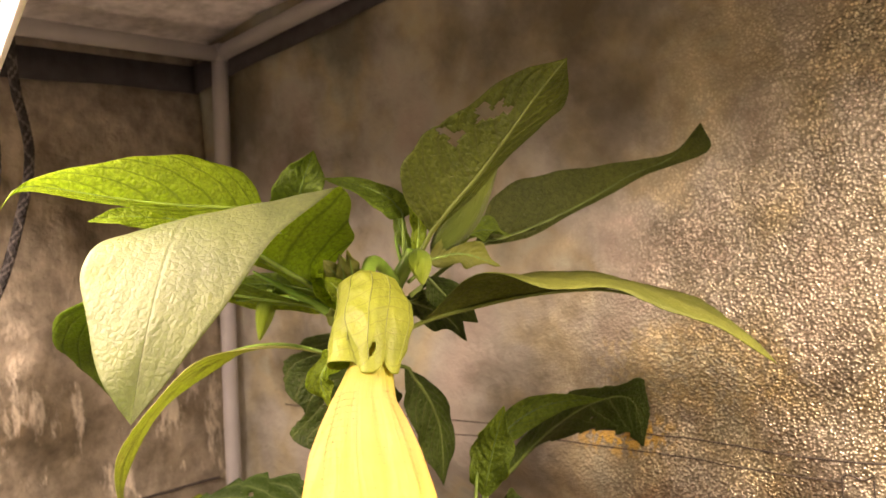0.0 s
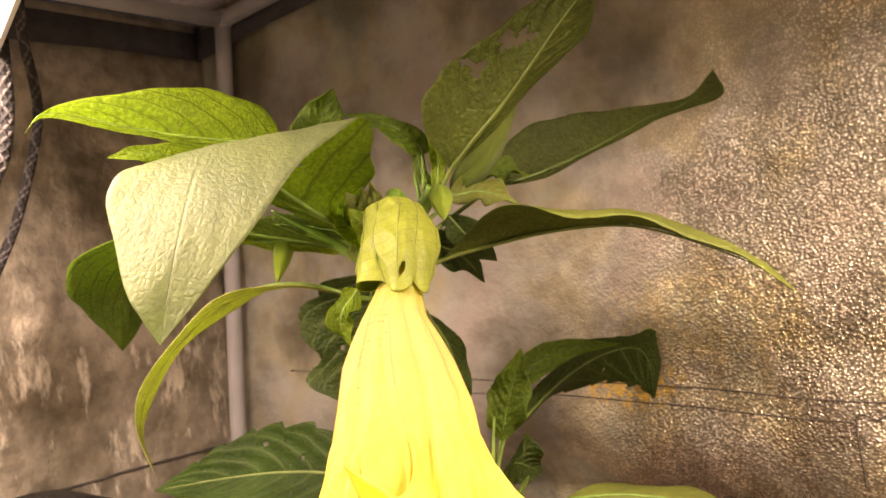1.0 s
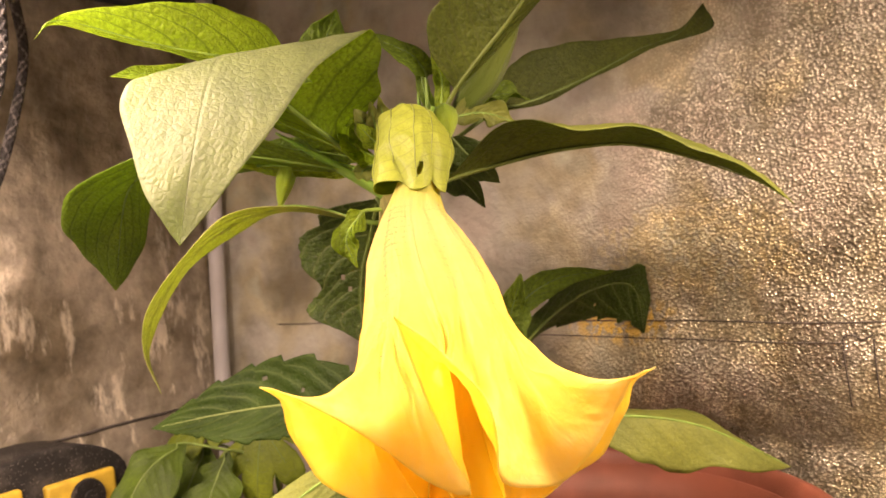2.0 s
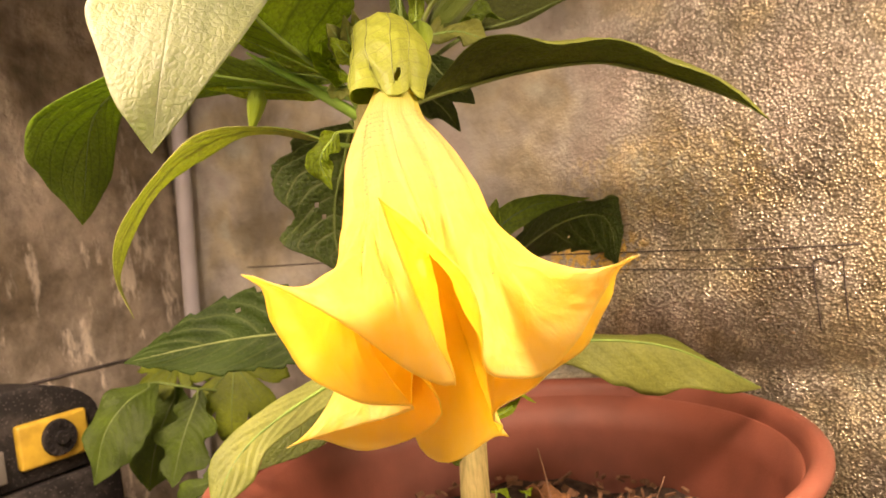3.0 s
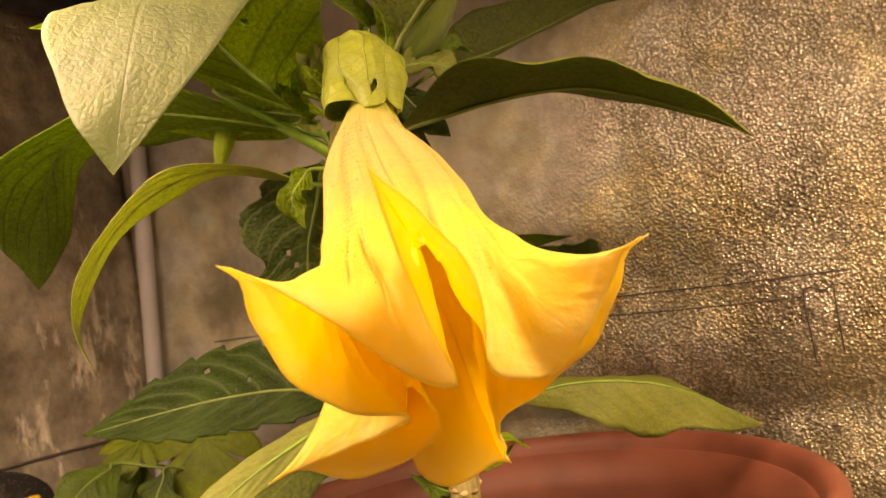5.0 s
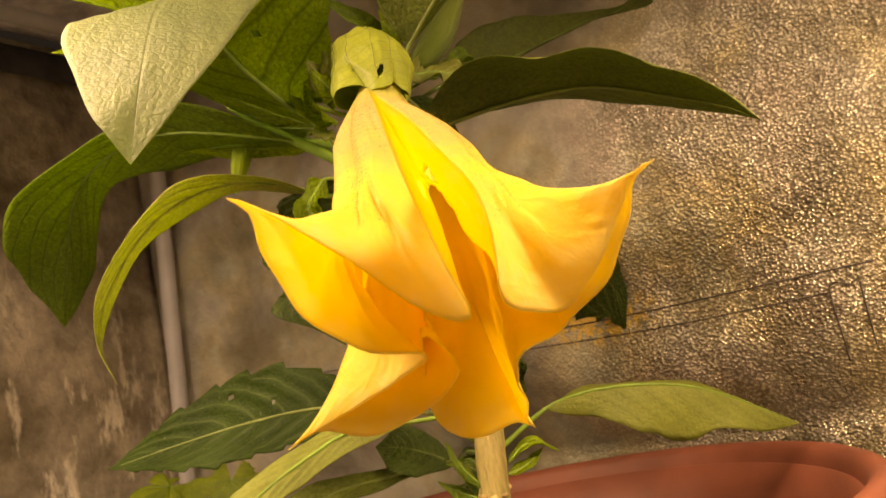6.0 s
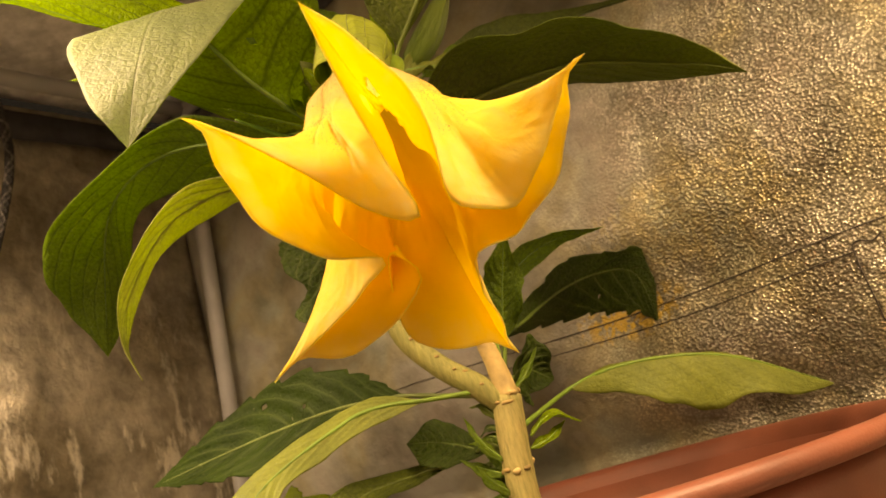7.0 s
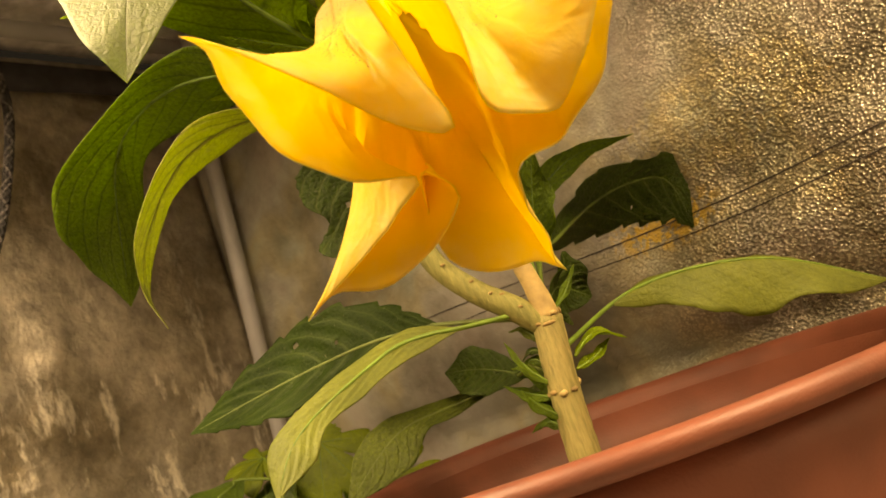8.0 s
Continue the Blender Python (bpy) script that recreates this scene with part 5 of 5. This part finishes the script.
leaf(plant, [(-0.004, 0.604, 0.606), (-0.018, 0.600, 0.588), (-0.012, 0.598, 0.566)], 0.020, (0.9, -0.2, 0.0), LEAF_YOUNG, label="small pointed leaf", stalk=(0.010, 0.614, 0.606), seed=13)
blade(plant, [(0.051, 0.598, 0.695), (0.044, 0.592, 0.709), (0.026, 0.585, 0.719), (0.0, 0.575, 0.727)],
      [(0.051, 0.598, 0.695), (0.060, 0.602, 0.703), (0.034, 0.590, 0.723), (0.0, 0.575, 0.727)],
      [(0.051, 0.598, 0.695), (0.042, 0.580, 0.696), (0.026, 0.575, 0.712), (0.0, 0.575, 0.727)],
      LEAF, "small curled leaf", stalk=(0.048, 0.600, 0.660), seed=14, rows=30, cols=14, rib=0.0012)
leaf(plant, [(0.066, 0.594, 0.664), (0.090, 0.604, 0.666), (0.116, 0.610, 0.655)], 0.022, (0.0, 0.5, 0.9), LEAF_PALE, label="small puckered leaf", seed=15)
leaf(plant, [(0.082, 0.628, 0.672), (0.104, 0.630, 0.682), (0.126, 0.630, 0.676)], 0.020, (0.0, 0.7, 0.7), LEAF, label="small curled leaf", stalk=(0.05, 0.602, 0.650), seed=16)
leaf(plant, [(0.012, 0.590, 0.650), (0.004, 0.575, 0.660), (0.002, 0.560, 0.664)], 0.026, (-0.7, 0.0, 0.6), LEAF_YOUNG, label="small puckered leaf", seed=17)
leaf(plant, [(0.040, 0.612, 0.640), (0.070, 0.640, 0.622), (0.085, 0.650, 0.600)], 0.026, (0.6, -0.3, 0.6), LEAF_DARK, label="small dark leaf", seed=18)

for k, (pts, wd, sd, mt) in enumerate((
        ([(0.010, 0.596, 0.642), (-0.004, 0.584, 0.650), (-0.014, 0.576, 0.660)], 0.022, (-0.3, 0.2, 0.9), LEAF_YOUNG),
        ([(0.012, 0.592, 0.640), (0.004, 0.576, 0.645), (0.000, 0.562, 0.650)], 0.018, (-0.6, 0.0, 0.7), LEAF_YOUNG),
        ([(0.008, 0.596, 0.636), (0.000, 0.582, 0.632), (-0.002, 0.572, 0.626)], 0.016, (-0.6, 0.2, 0.5), LEAF_PALE),
        ([(0.000, 0.612, 0.644), (-0.045, 0.618, 0.656), (-0.092, 0.616, 0.662)], 0.020, (0.0, -0.5, 0.8), LEAF),
        ([(0.000, 0.616, 0.636), (-0.050, 0.622, 0.642), (-0.098, 0.622, 0.650)], 0.016, (0.0, -0.5, 0.8), LEAF_YOUNG),
        ([(-0.010, 0.610, 0.650), (-0.050, 0.606, 0.672), (-0.080, 0.604, 0.690)], 0.022, (0.0, -0.6, 0.7), LEAF_YOUNG),
        ([(0.058, 0.600, 0.668), (0.062, 0.598, 0.692), (0.056, 0.594, 0.716)], 0.012, (-0.9, 0.1, 0.0), LEAF_YOUNG),
        ([(0.054, 0.602, 0.668), (0.048, 0.602, 0.690), (0.050, 0.600, 0.712)], 0.010, (-0.9, 0.1, 0.2), LEAF),
        ([(0.064, 0.606, 0.652), (0.078, 0.610, 0.634), (0.096, 0.616, 0.616)], 0.026, (0.6, -0.2, 0.6), LEAF_DARK),
        ([(0.015, 0.555, 0.645), (0.010, 0.555, 0.658), (0.002, 0.550, 0.671)], 0.018, (0.7, 0.1, 0.3), LEAF_PALE),
        ([(0.016, 0.555, 0.645), (0.015, 0.550, 0.659), (0.014, 0.545, 0.674)], 0.013, (0.9, -0.2, 0.0), LEAF_PALE),
        ([(0.017, 0.550, 0.644), (0.011, 0.545, 0.651), (0.004, 0.540, 0.660)], 0.014, (0.5, 0.2, 0.7), LEAF_YOUNG),
        ([(0.020, 0.550, 0.650), (0.021, 0.545, 0.666), (0.020, 0.540, 0.676)], 0.010, (0.9, -0.2, 0.0), LEAF_PALE))):
    leaf(plant, pts, wd, sd, mt, label="small fresh leaf near the shoot tip", seed=130 + k, rows=24, cols=10, wave=0.002, pucker=0.0004)

# leaves lower down
leaf(plant, [(0.083, 0.690, 0.440), (0.094, 0.712, 0.446), (0.116, 0.730, 0.432)], 0.052, (0.2, -0.4, 0.8), LEAF_DARK, label="small dark leaf", stalk=(0.074, 0.634, 0.424), seed=151)
blade(plant, [(0.087, 0.690, 0.470), (0.142, 0.755, 0.503), (0.190, 0.800, 0.518), (0.227, 0.825, 0.512), (0.235, 0.835, 0.464)],
      [(0.087, 0.690, 0.470), (0.135, 0.750, 0.521), (0.199, 0.790, 0.536), (0.246, 0.820, 0.526), (0.235, 0.835, 0.464)],
      [(0.087, 0.690, 0.470), (0.130, 0.785, 0.481), (0.178, 0.828, 0.483), (0.214, 0.840, 0.477), (0.235, 0.835, 0.464)],
      LEAF_DARK, "dark toothed leaf", stalk=(0.072, 0.632, 0.425), seed=20, jag=0.05, teeth=8, holes=((0.52, 0.6, 0.0022),), wave=0.003, rows=81)
blade(plant, [(0.083, 0.690, 0.499), (0.112, 0.700, 0.523), (0.145, 0.705, 0.537), (0.190, 0.708, 0.537)],
      [(0.083, 0.690, 0.499), (0.107, 0.705, 0.534), (0.143, 0.710, 0.545), (0.190, 0.708, 0.537)],
      [(0.083, 0.690, 0.499), (0.118, 0.695, 0.514), (0.151, 0.700, 0.530), (0.190, 0.708, 0.537)],
      LEAF, "green toothed leaf", stalk=(0.074, 0.634, 0.428), seed=21, jag=0.06, rows=36, cols=14)
leaf(plant, [(0.084, 0.690, 0.470), (0.096, 0.680, 0.510), (0.108, 0.665, 0.546)], 0.036, (-0.8, 0.1, 0.3), LEAF, label="green toothed leaf", stalk=(0.074, 0.634, 0.424), seed=22, jag=0.08)
leaf(plant, [(0.120, 0.676, 0.418), (0.165, 0.675, 0.424), (0.235, 0.672, 0.410), (0.306, 0.675, 0.368)], 0.062, (0.0, 0.75, 0.65), LEAF_PALE, label="olive leaf resting on the pot rim", stalk=(0.076, 0.634, 0.400), seed=23, wave=0.006, cup=-0.8, belly=0.52)
blade(plant, [(0.003, 0.650, 0.445), (-0.050, 0.690, 0.454), (-0.104, 0.715, 0.454), (-0.163, 0.730, 0.449), (-0.226, 0.741, 0.441)],
      [(0.003, 0.650, 0.445), (-0.030, 0.690, 0.478), (-0.099, 0.725, 0.499), (-0.175, 0.740, 0.471), (-0.226, 0.741, 0.441)],
      [(0.003, 0.650, 0.445), (-0.044, 0.675, 0.432), (-0.115, 0.700, 0.425), (-0.178, 0.725, 0.429), (-0.226, 0.741, 0.441)],
      LEAF_VEINED, "dark veined leaf with a ragged edge", stalk=(0.064, 0.626, 0.425), seed=24, jag=0.05, teeth=10, holes=((0.56, -0.55, 0.0030), (0.42, -0.25, 0.0020), (0.46, -0.3, 0.0016)), wave=0.003, rows=101, cols=26)
blade(plant, [(0.020, 0.600, 0.433), (-0.016, 0.585, 0.436), (-0.046, 0.570, 0.426), (-0.076, 0.552, 0.411), (-0.092, 0.535, 0.396), (-0.103, 0.520, 0.373)],
      [(0.020, 0.600, 0.433), (-0.016, 0.590, 0.444), (-0.051, 0.577, 0.433), (-0.088, 0.557, 0.418), (-0.107, 0.540, 0.396), (-0.103, 0.520, 0.373)],
      [(0.020, 0.600, 0.433), (-0.015, 0.580, 0.425), (-0.043, 0.565, 0.415), (-0.067, 0.547, 0.404), (-0.080, 0.530, 0.387), (-0.103, 0.520, 0.373)],
      LEAF_PALE, "pale drooping leaf", stalk=(0.064, 0.624, 0.430), seed=25, bulge=(0.05, 0.0))
blade(plant, [(0.037, 0.700, 0.393), (-0.010, 0.715, 0.390), (-0.053, 0.715, 0.387), (-0.079, 0.705, 0.373), (-0.110, 0.690, 0.347)],
      [(0.037, 0.700, 0.393), (-0.013, 0.722, 0.397), (-0.064, 0.720, 0.398), (-0.094, 0.710, 0.384), (-0.110, 0.690, 0.347)],
      [(0.037, 0.700, 0.393), (-0.010, 0.710, 0.383), (-0.037, 0.705, 0.378), (-0.061, 0.700, 0.356), (-0.110, 0.690, 0.347)],
      LEAF_OLD, "dark drooping leaf", stalk=(0.064, 0.630, 0.400), seed=26, jag=0.05)
blade(plant, [(0.048, 0.690, 0.391), (0.027, 0.700, 0.403), (0.007, 0.710, 0.411), (-0.012, 0.715, 0.415)],
      [(0.048, 0.690, 0.391), (0.037, 0.705, 0.411), (0.013, 0.715, 0.428), (-0.012, 0.715, 0.415)],
      [(0.048, 0.690, 0.391), (0.024, 0.690, 0.388), (-0.001, 0.700, 0.393), (-0.012, 0.715, 0.415)],
      LEAF_DARK, "dark folded leaf", stalk=(0.066, 0.634, 0.400), seed=27, jag=0.06, rows=36, cols=16)
for k, (pts, wd, mt) in enumerate((
        ([(0.080, 0.620, 0.392), (0.098, 0.622, 0.402), (0.116, 0.622, 0.392)], 0.010, LEAF_YOUNG),
        ([(0.078, 0.620, 0.384), (0.094, 0.624, 0.388), (0.106, 0.628, 0.396)], 0.010, LEAF_YOUNG),
        ([(0.060, 0.614, 0.380), (0.048, 0.610, 0.396), (0.040, 0.612, 0.416)], 0.010, LEAF),
        ([(0.058, 0.616, 0.372), (0.044, 0.616, 0.380), (0.030, 0.620, 0.390)], 0.012, LEAF),
        ([(0.078, 0.632, 0.424), (0.092, 0.640, 0.436), (0.104, 0.648, 0.452)], 0.009, LEAF),
        ([(0.058, 0.612, 0.360), (0.046, 0.604, 0.372), (0.040, 0.600, 0.384)], 0.012, LEAF))):
    leaf(plant, pts, wd, (0.2, 0.7, 0.6), mt, name="sprout", label="small fresh sprout on the stem", seed=60 + k, rows=16, cols=8, wave=0.001, pucker=0.0002)
rng = np.random.default_rng(77)
for k in range(9):
    z = 0.352 + 0.007 * k
    root = np.array((0.058 + 0.0006 * k, 0.618, z))
    way = np.array((-rng.uniform(0.6, 1.0), rng.uniform(0.1, 0.7), rng.uniform(-0.1, 0.9)))
    L = rng.uniform(0.018, 0.036)
    tip = root + unit(way) * L
    bend = (root + tip) / 2 + np.array((0, 0, 0.25 * L))
    leaf(plant, [tuple(root), tuple(bend), tuple(tip)], L * 0.32, (0.3, 0.5, 0.8), (LEAF, LEAF_DARK, LEAF_OLD)[k % 3], name="sprout", label="small fresh sprout on the stem", seed=300 + k, rows=16, cols=8, wave=0.001, pucker=0.0002)
for k, (x, y, z, a) in enumerate(((0.058, 0.6115, 0.434, 250), (0.043, 0.6125, 0.449, 230), (0.034, 0.6145, 0.461, 260), (0.020, 0.616, 0.478, 240), (0.010, 0.619, 0.505, 280), (0.050, 0.613, 0.446, 300))):
    bm = bmesh.new()
    bmesh.ops.create_icosphere(bm, subdivisions=2, radius=1.0)
    for v in bm.verts:
        v.co *= 1 + 0.3 * noise.noise(v.co * 2.0 + Vector((k * 5, 0, 0)))
    bmesh.ops.transform(bm, matrix=Matrix.Translation((x, y, z)) @ pose(0, 0, 0, 0, 30, a) @ Matrix.Diagonal((0.0012, 0.0022, 0.0011, 1)), verts=bm.verts)
    part("leaf_scar", bm, SCAR, plant, "small brown leaf scar on the branch")

# ---- seedlings in the pot ----
for k, (x, y) in enumerate(((0.092, 0.640), (0.104, 0.690), (0.078, 0.668), (0.030, 0.590))):
    weed = empty("seedling", "small green seedling growing in the soil", "seedling", group="seedlings in the pot")
    rng = np.random.default_rng(80 + k)
    h = 0.045 + 0.02 * rng.random()
    tube("stalk", [(x, y, SOIL_Z - 0.004), (x + 0.002, y, SOIL_Z + h * 0.6), (x + 0.003, y + 0.002, SOIL_Z + h)], [0.001, 0.0007], STALK, weed, sides=6, count=8)
    for j in range(4):
        a = 1.6 * j + rng.random()
        z = SOIL_Z + h * (0.5 + 0.16 * j)
        L = 0.018 + 0.012 * rng.random()
        leaf(weed, [(x + 0.002, y, z), (x + L * 0.6 * math.cos(a), y + L * 0.6 * math.sin(a), z + 0.006), (x + L * math.cos(a), y + L * math.sin(a), z + 0.004)], 0.011, (-math.sin(a), math.cos(a), 0), LEAF_YOUNG, seed=90 + j, rows=12, cols=6, rib=False, wave=0.001, pucker=0.0002)


# ---- litter on the soil ----
for k, (x, y, L, wd, a) in enumerate(((0.118, 0.705, 0.040, 0.026, 0.4), (0.140, 0.730, 0.044, 0.030, 2.2), (0.070, 0.700, 0.040, 0.030, 4.0), (0.020, 0.640, 0.030, 0.024, 1.0), (0.000, 0.600, 0.034, 0.024, 5.0), (0.175, 0.640, 0.030, 0.020, 3.2))):
    ca, sa = math.cos(a), math.sin(a)
    z = SOIL_Z + 0.013
    dry = empty("dry_leaf", "curled dry brown leaf lying on the soil", "dead leaf", group="dead leaves in the pot")
    leaf(dry, [(x, y, z), (x + L * 0.5 * ca, y + L * 0.5 * sa, z + 0.012), (x + L * ca, y + L * sa, z + 0.004)], wd, (-sa, ca, 0.25), DRY_LEAF, name="blade", seed=170 + k, rows=22, cols=10, cup=0.7, wave=0.004, rib_mat=CHIP)
for k, (x, y, a, h) in enumerate(((0.205, 0.690, 0.3, 0.05), (0.135, 0.735, 2.0, 0.07), (0.030, 0.560, 1.2, 0.03))):
    twig = empty("twig", "thin dry twig standing in the soil", "twig", group="twigs in the pot")
    tube("shaft", [(x, y, SOIL_Z), (x + 0.01 * math.cos(a), y + 0.01 * math.sin(a), SOIL_Z + h * 0.6), (x + 0.02 * math.cos(a), y + 0.015 * math.sin(a), SOIL_Z + h)], [0.0011, 0.0006], CHIP, twig, sides=6, count=10)

# ---- lobed plant by the wall ----
def lobed_leaf(parent, centre, tipward, side, size, mat, stalk, seed, lobes=5):
    """Palm-shaped leaf with deep rounded lobes and drooping ends."""
    c, t, s = np.array(centre, float), unit(np.array(tipward, float)), np.array(side, float)
    s = unit(s - (s @ t) * t)
    nrm = np.cross(t, s)
    rng = np.random.default_rng(seed)
    rings, seg = 12, 120
    ways = ((0.0, 1.0), (0.66, 0.84), (-0.66, 0.88), (1.45, 0.58), (-1.45, 0.56))
    verts, uvs, faces = [c.copy()], [(0.02, 0.5)], []
    for i in range(1, rings + 1):
        f = i / rings
        for k in range(seg):
            a = -2.75 + 5.5 * k / (seg - 1)
            lob = max(R_ * max(0.0, 1 - (abs(a - a_) / 0.38) ** 2.4) ** 0.5 for a_, R_ in ways)
            r = size * (0.30 + 0.70 * lob) * (1 + 0.035 * math.sin(a * 19 + seed) + 0.02 * math.sin(a * 37))
            p = c + f * r * (math.cos(a) * t + math.sin(a) * s)
            p = p + nrm * (-0.45 * (f * r) ** 2 / size + 0.010 * lob * f)
            verts.append(p)
            uvs.append((0.05 + 0.9 * f, 0.5 + 0.5 * f * math.sin(a * 2.7)))
    for i in range(rings):
        for k in range(seg - 1):
            if i == 0:
                faces.append((0, 1 + k, 2 + k))
            else:
                q = 1 + (i - 1) * seg + k
                faces.append((q, q + seg, q + seg + 1, q + 1))
    ob = mesh_object("leaf", verts, faces, mat, parent, "", uvs)
    thicken(ob, 0.0005, 0.0)
    tube("petiole", [stalk, tuple((np.array(stalk) + c) / 2 + np.array((0, 0, 0.02))), tuple(c)], [0.0025, 0.002, 0.0016], STALK, ob, sides=7, count=12)
    for a, R_ in ways:
        pts = []
        for f in (0.02, 0.4, 0.75):
            r = size * R_ * f
            pts.append(tuple(c + r * (math.cos(a) * t + math.sin(a) * s) + nrm * (-0.45 * r * r / size + 0.010 * f + 0.0008)))
        tube("vein", pts, [0.0006, 0.0004, 0.0002], RIBS[LEAF.name], ob, sides=5, count=10)
    return ob


shrub = empty("lobed_shrub", "shrub with lobed yellow-green leaves on the floor by the wall", "plant")
tube("stem", [(-0.160, 0.930, 0.0), (-0.165, 0.925, 0.15), (-0.160, 0.920, 0.36)], [0.006, 0.005, 0.003], BARK, shrub, sides=10, count=16)
for k, (c, t, s, size, mt) in enumerate((
        ((-0.167, 0.900, 0.402), (-0.011, -0.040, -0.072), (0.069, -0.010, -0.017), 0.078, CASTOR),
        ((-0.235, 0.930, 0.407), (-0.036, -0.020, -0.013), (0.033, -0.030, -0.025), 0.050, CASTOR),
        ((-0.110, 0.870, 0.345), (0.6, -0.3, -0.6), (0.8, 0.0, 0.6), 0.066, CASTOR),
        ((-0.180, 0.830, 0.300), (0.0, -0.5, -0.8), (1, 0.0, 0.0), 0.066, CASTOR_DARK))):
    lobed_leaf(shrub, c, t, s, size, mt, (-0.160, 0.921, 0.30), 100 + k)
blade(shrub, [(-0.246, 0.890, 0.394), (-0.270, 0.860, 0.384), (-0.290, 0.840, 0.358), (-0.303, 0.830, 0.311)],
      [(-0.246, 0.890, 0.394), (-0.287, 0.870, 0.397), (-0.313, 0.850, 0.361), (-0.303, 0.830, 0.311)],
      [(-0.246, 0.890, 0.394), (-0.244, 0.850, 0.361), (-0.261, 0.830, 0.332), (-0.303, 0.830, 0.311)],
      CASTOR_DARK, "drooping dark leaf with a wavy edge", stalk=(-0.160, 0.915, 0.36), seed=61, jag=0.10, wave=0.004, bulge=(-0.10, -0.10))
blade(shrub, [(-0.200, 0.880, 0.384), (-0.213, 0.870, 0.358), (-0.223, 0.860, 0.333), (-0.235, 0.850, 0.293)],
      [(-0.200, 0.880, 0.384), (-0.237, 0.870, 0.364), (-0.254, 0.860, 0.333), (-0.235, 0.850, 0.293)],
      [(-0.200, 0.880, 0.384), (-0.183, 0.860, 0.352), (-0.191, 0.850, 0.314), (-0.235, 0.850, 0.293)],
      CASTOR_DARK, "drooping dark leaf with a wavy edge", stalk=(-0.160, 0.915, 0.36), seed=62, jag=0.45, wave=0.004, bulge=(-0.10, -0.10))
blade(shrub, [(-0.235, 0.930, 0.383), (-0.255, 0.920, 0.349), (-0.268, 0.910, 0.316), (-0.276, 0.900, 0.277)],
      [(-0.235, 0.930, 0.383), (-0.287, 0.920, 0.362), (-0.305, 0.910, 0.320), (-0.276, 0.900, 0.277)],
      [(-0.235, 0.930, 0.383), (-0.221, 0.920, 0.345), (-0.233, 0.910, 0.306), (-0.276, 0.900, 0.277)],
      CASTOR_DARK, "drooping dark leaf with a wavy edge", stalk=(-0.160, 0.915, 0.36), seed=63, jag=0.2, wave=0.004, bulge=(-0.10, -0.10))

# ---- yellow and black battery radio on a crate ----
# its face looks into the tent
TOOL = pose(-0.410, 0.852, 0.316, 0, 0, math.degrees(math.atan2(-ALONG[0], ALONG[1])) - 180 + 0)
crate = empty("crate", "dark plastic crate standing by the wall", "crate")
part("body", box_bm((0.22, 0.10, 0.312), (0, 0, -0.1575), TOOL, 0.006), TOOL_BLACK, crate)
for k in range(3):
    part("slat", box_bm((0.222, 0.104, 0.02), (0, 0, -0.055 - 0.075 * k), None, 0.003), TOOL_BLACK, crate).matrix_basis = TOOL
radio = empty("battery_radio", "rugged black and yellow battery radio with a round dial", "radio")
bm = bmesh.new()
prof = [(-0.10, 0.0), (-0.10, 0.060)] + [(0.10 * math.cos(math.pi - a), 0.060 + 0.050 * math.sin(a)) for a in np.linspace(0.2, math.pi - 0.2, 16)] + [(0.10, 0.060), (0.10, 0.0)]
front = [bm.verts.new((x, -0.045, z)) for x, z in prof]
rear = [bm.verts.new((x, 0.045, z)) for x, z in prof]
bm.faces.new(front)
bm.faces.new(rear[::-1])
for i in range(len(prof)):
    j = (i + 1) % len(prof)
    bm.faces.new((front[i], rear[i], rear[j], front[j]))
bmesh.ops.recalc_face_normals(bm, faces=bm.faces)
bmesh.ops.bevel(bm, geom=[e for e in bm.edges if abs(e.verts[0].co.y - e.verts[1].co.y) < 1e-6], offset=0.005, segments=2, affect="EDGES", profile=0.6)
part("body", bm, TOOL_BLACK, radio)
face = part("face_plate", box_bm((0.086, 0.012, 0.052), (0.034, -0.049, 0.045), None, 0.005, 3), TOOL_YELLOW, radio, "yellow plastic face plate")
face2 = part("face_plate", box_bm((0.055, 0.012, 0.060), (-0.062, -0.048, 0.047), None, 0.005, 3), TOOL_YELLOW, radio, "yellow plastic face plate")
part("display", box_bm((0.048, 0.008, 0.036), (-0.052, -0.0545, 0.032), None, 0.002), TOOL_GREY, face2, "grey display panel")
for r, y, mt, nm in ((0.022, -0.056, TOOL_BLACK, "dial"), (0.008, -0.061, TOOL_BLACK, "dial_cap")):
    bm = bmesh.new()
    bmesh.ops.create_cone(bm, cap_ends=True, segments=40, radius1=r, radius2=r * 0.92, depth=0.008, matrix=Matrix.Translation((0.038, y, 0.046)) @ pose(0, 0, 0, 90))
    part(nm, bm, mt, face, "black ribbed dial" if nm == "dial" else "black dial cap", smooth=False)
for k in range(12):
    a = 2 * math.pi * k / 12
    part("dial_mark", box_bm((0.0025, 0.002, 0.0045), (0, 0, 0.016), None, 0), TOOL_BLACK, face, smooth=False).matrix_basis = Matrix.Translation((0.038, -0.0605, 0.046)) @ pose(0, 0, 0, 0, math.degrees(a))
radio.matrix_world = TOOL @ pose(0.012, 0, 0) @ Matrix.Scale(0.88, 4)
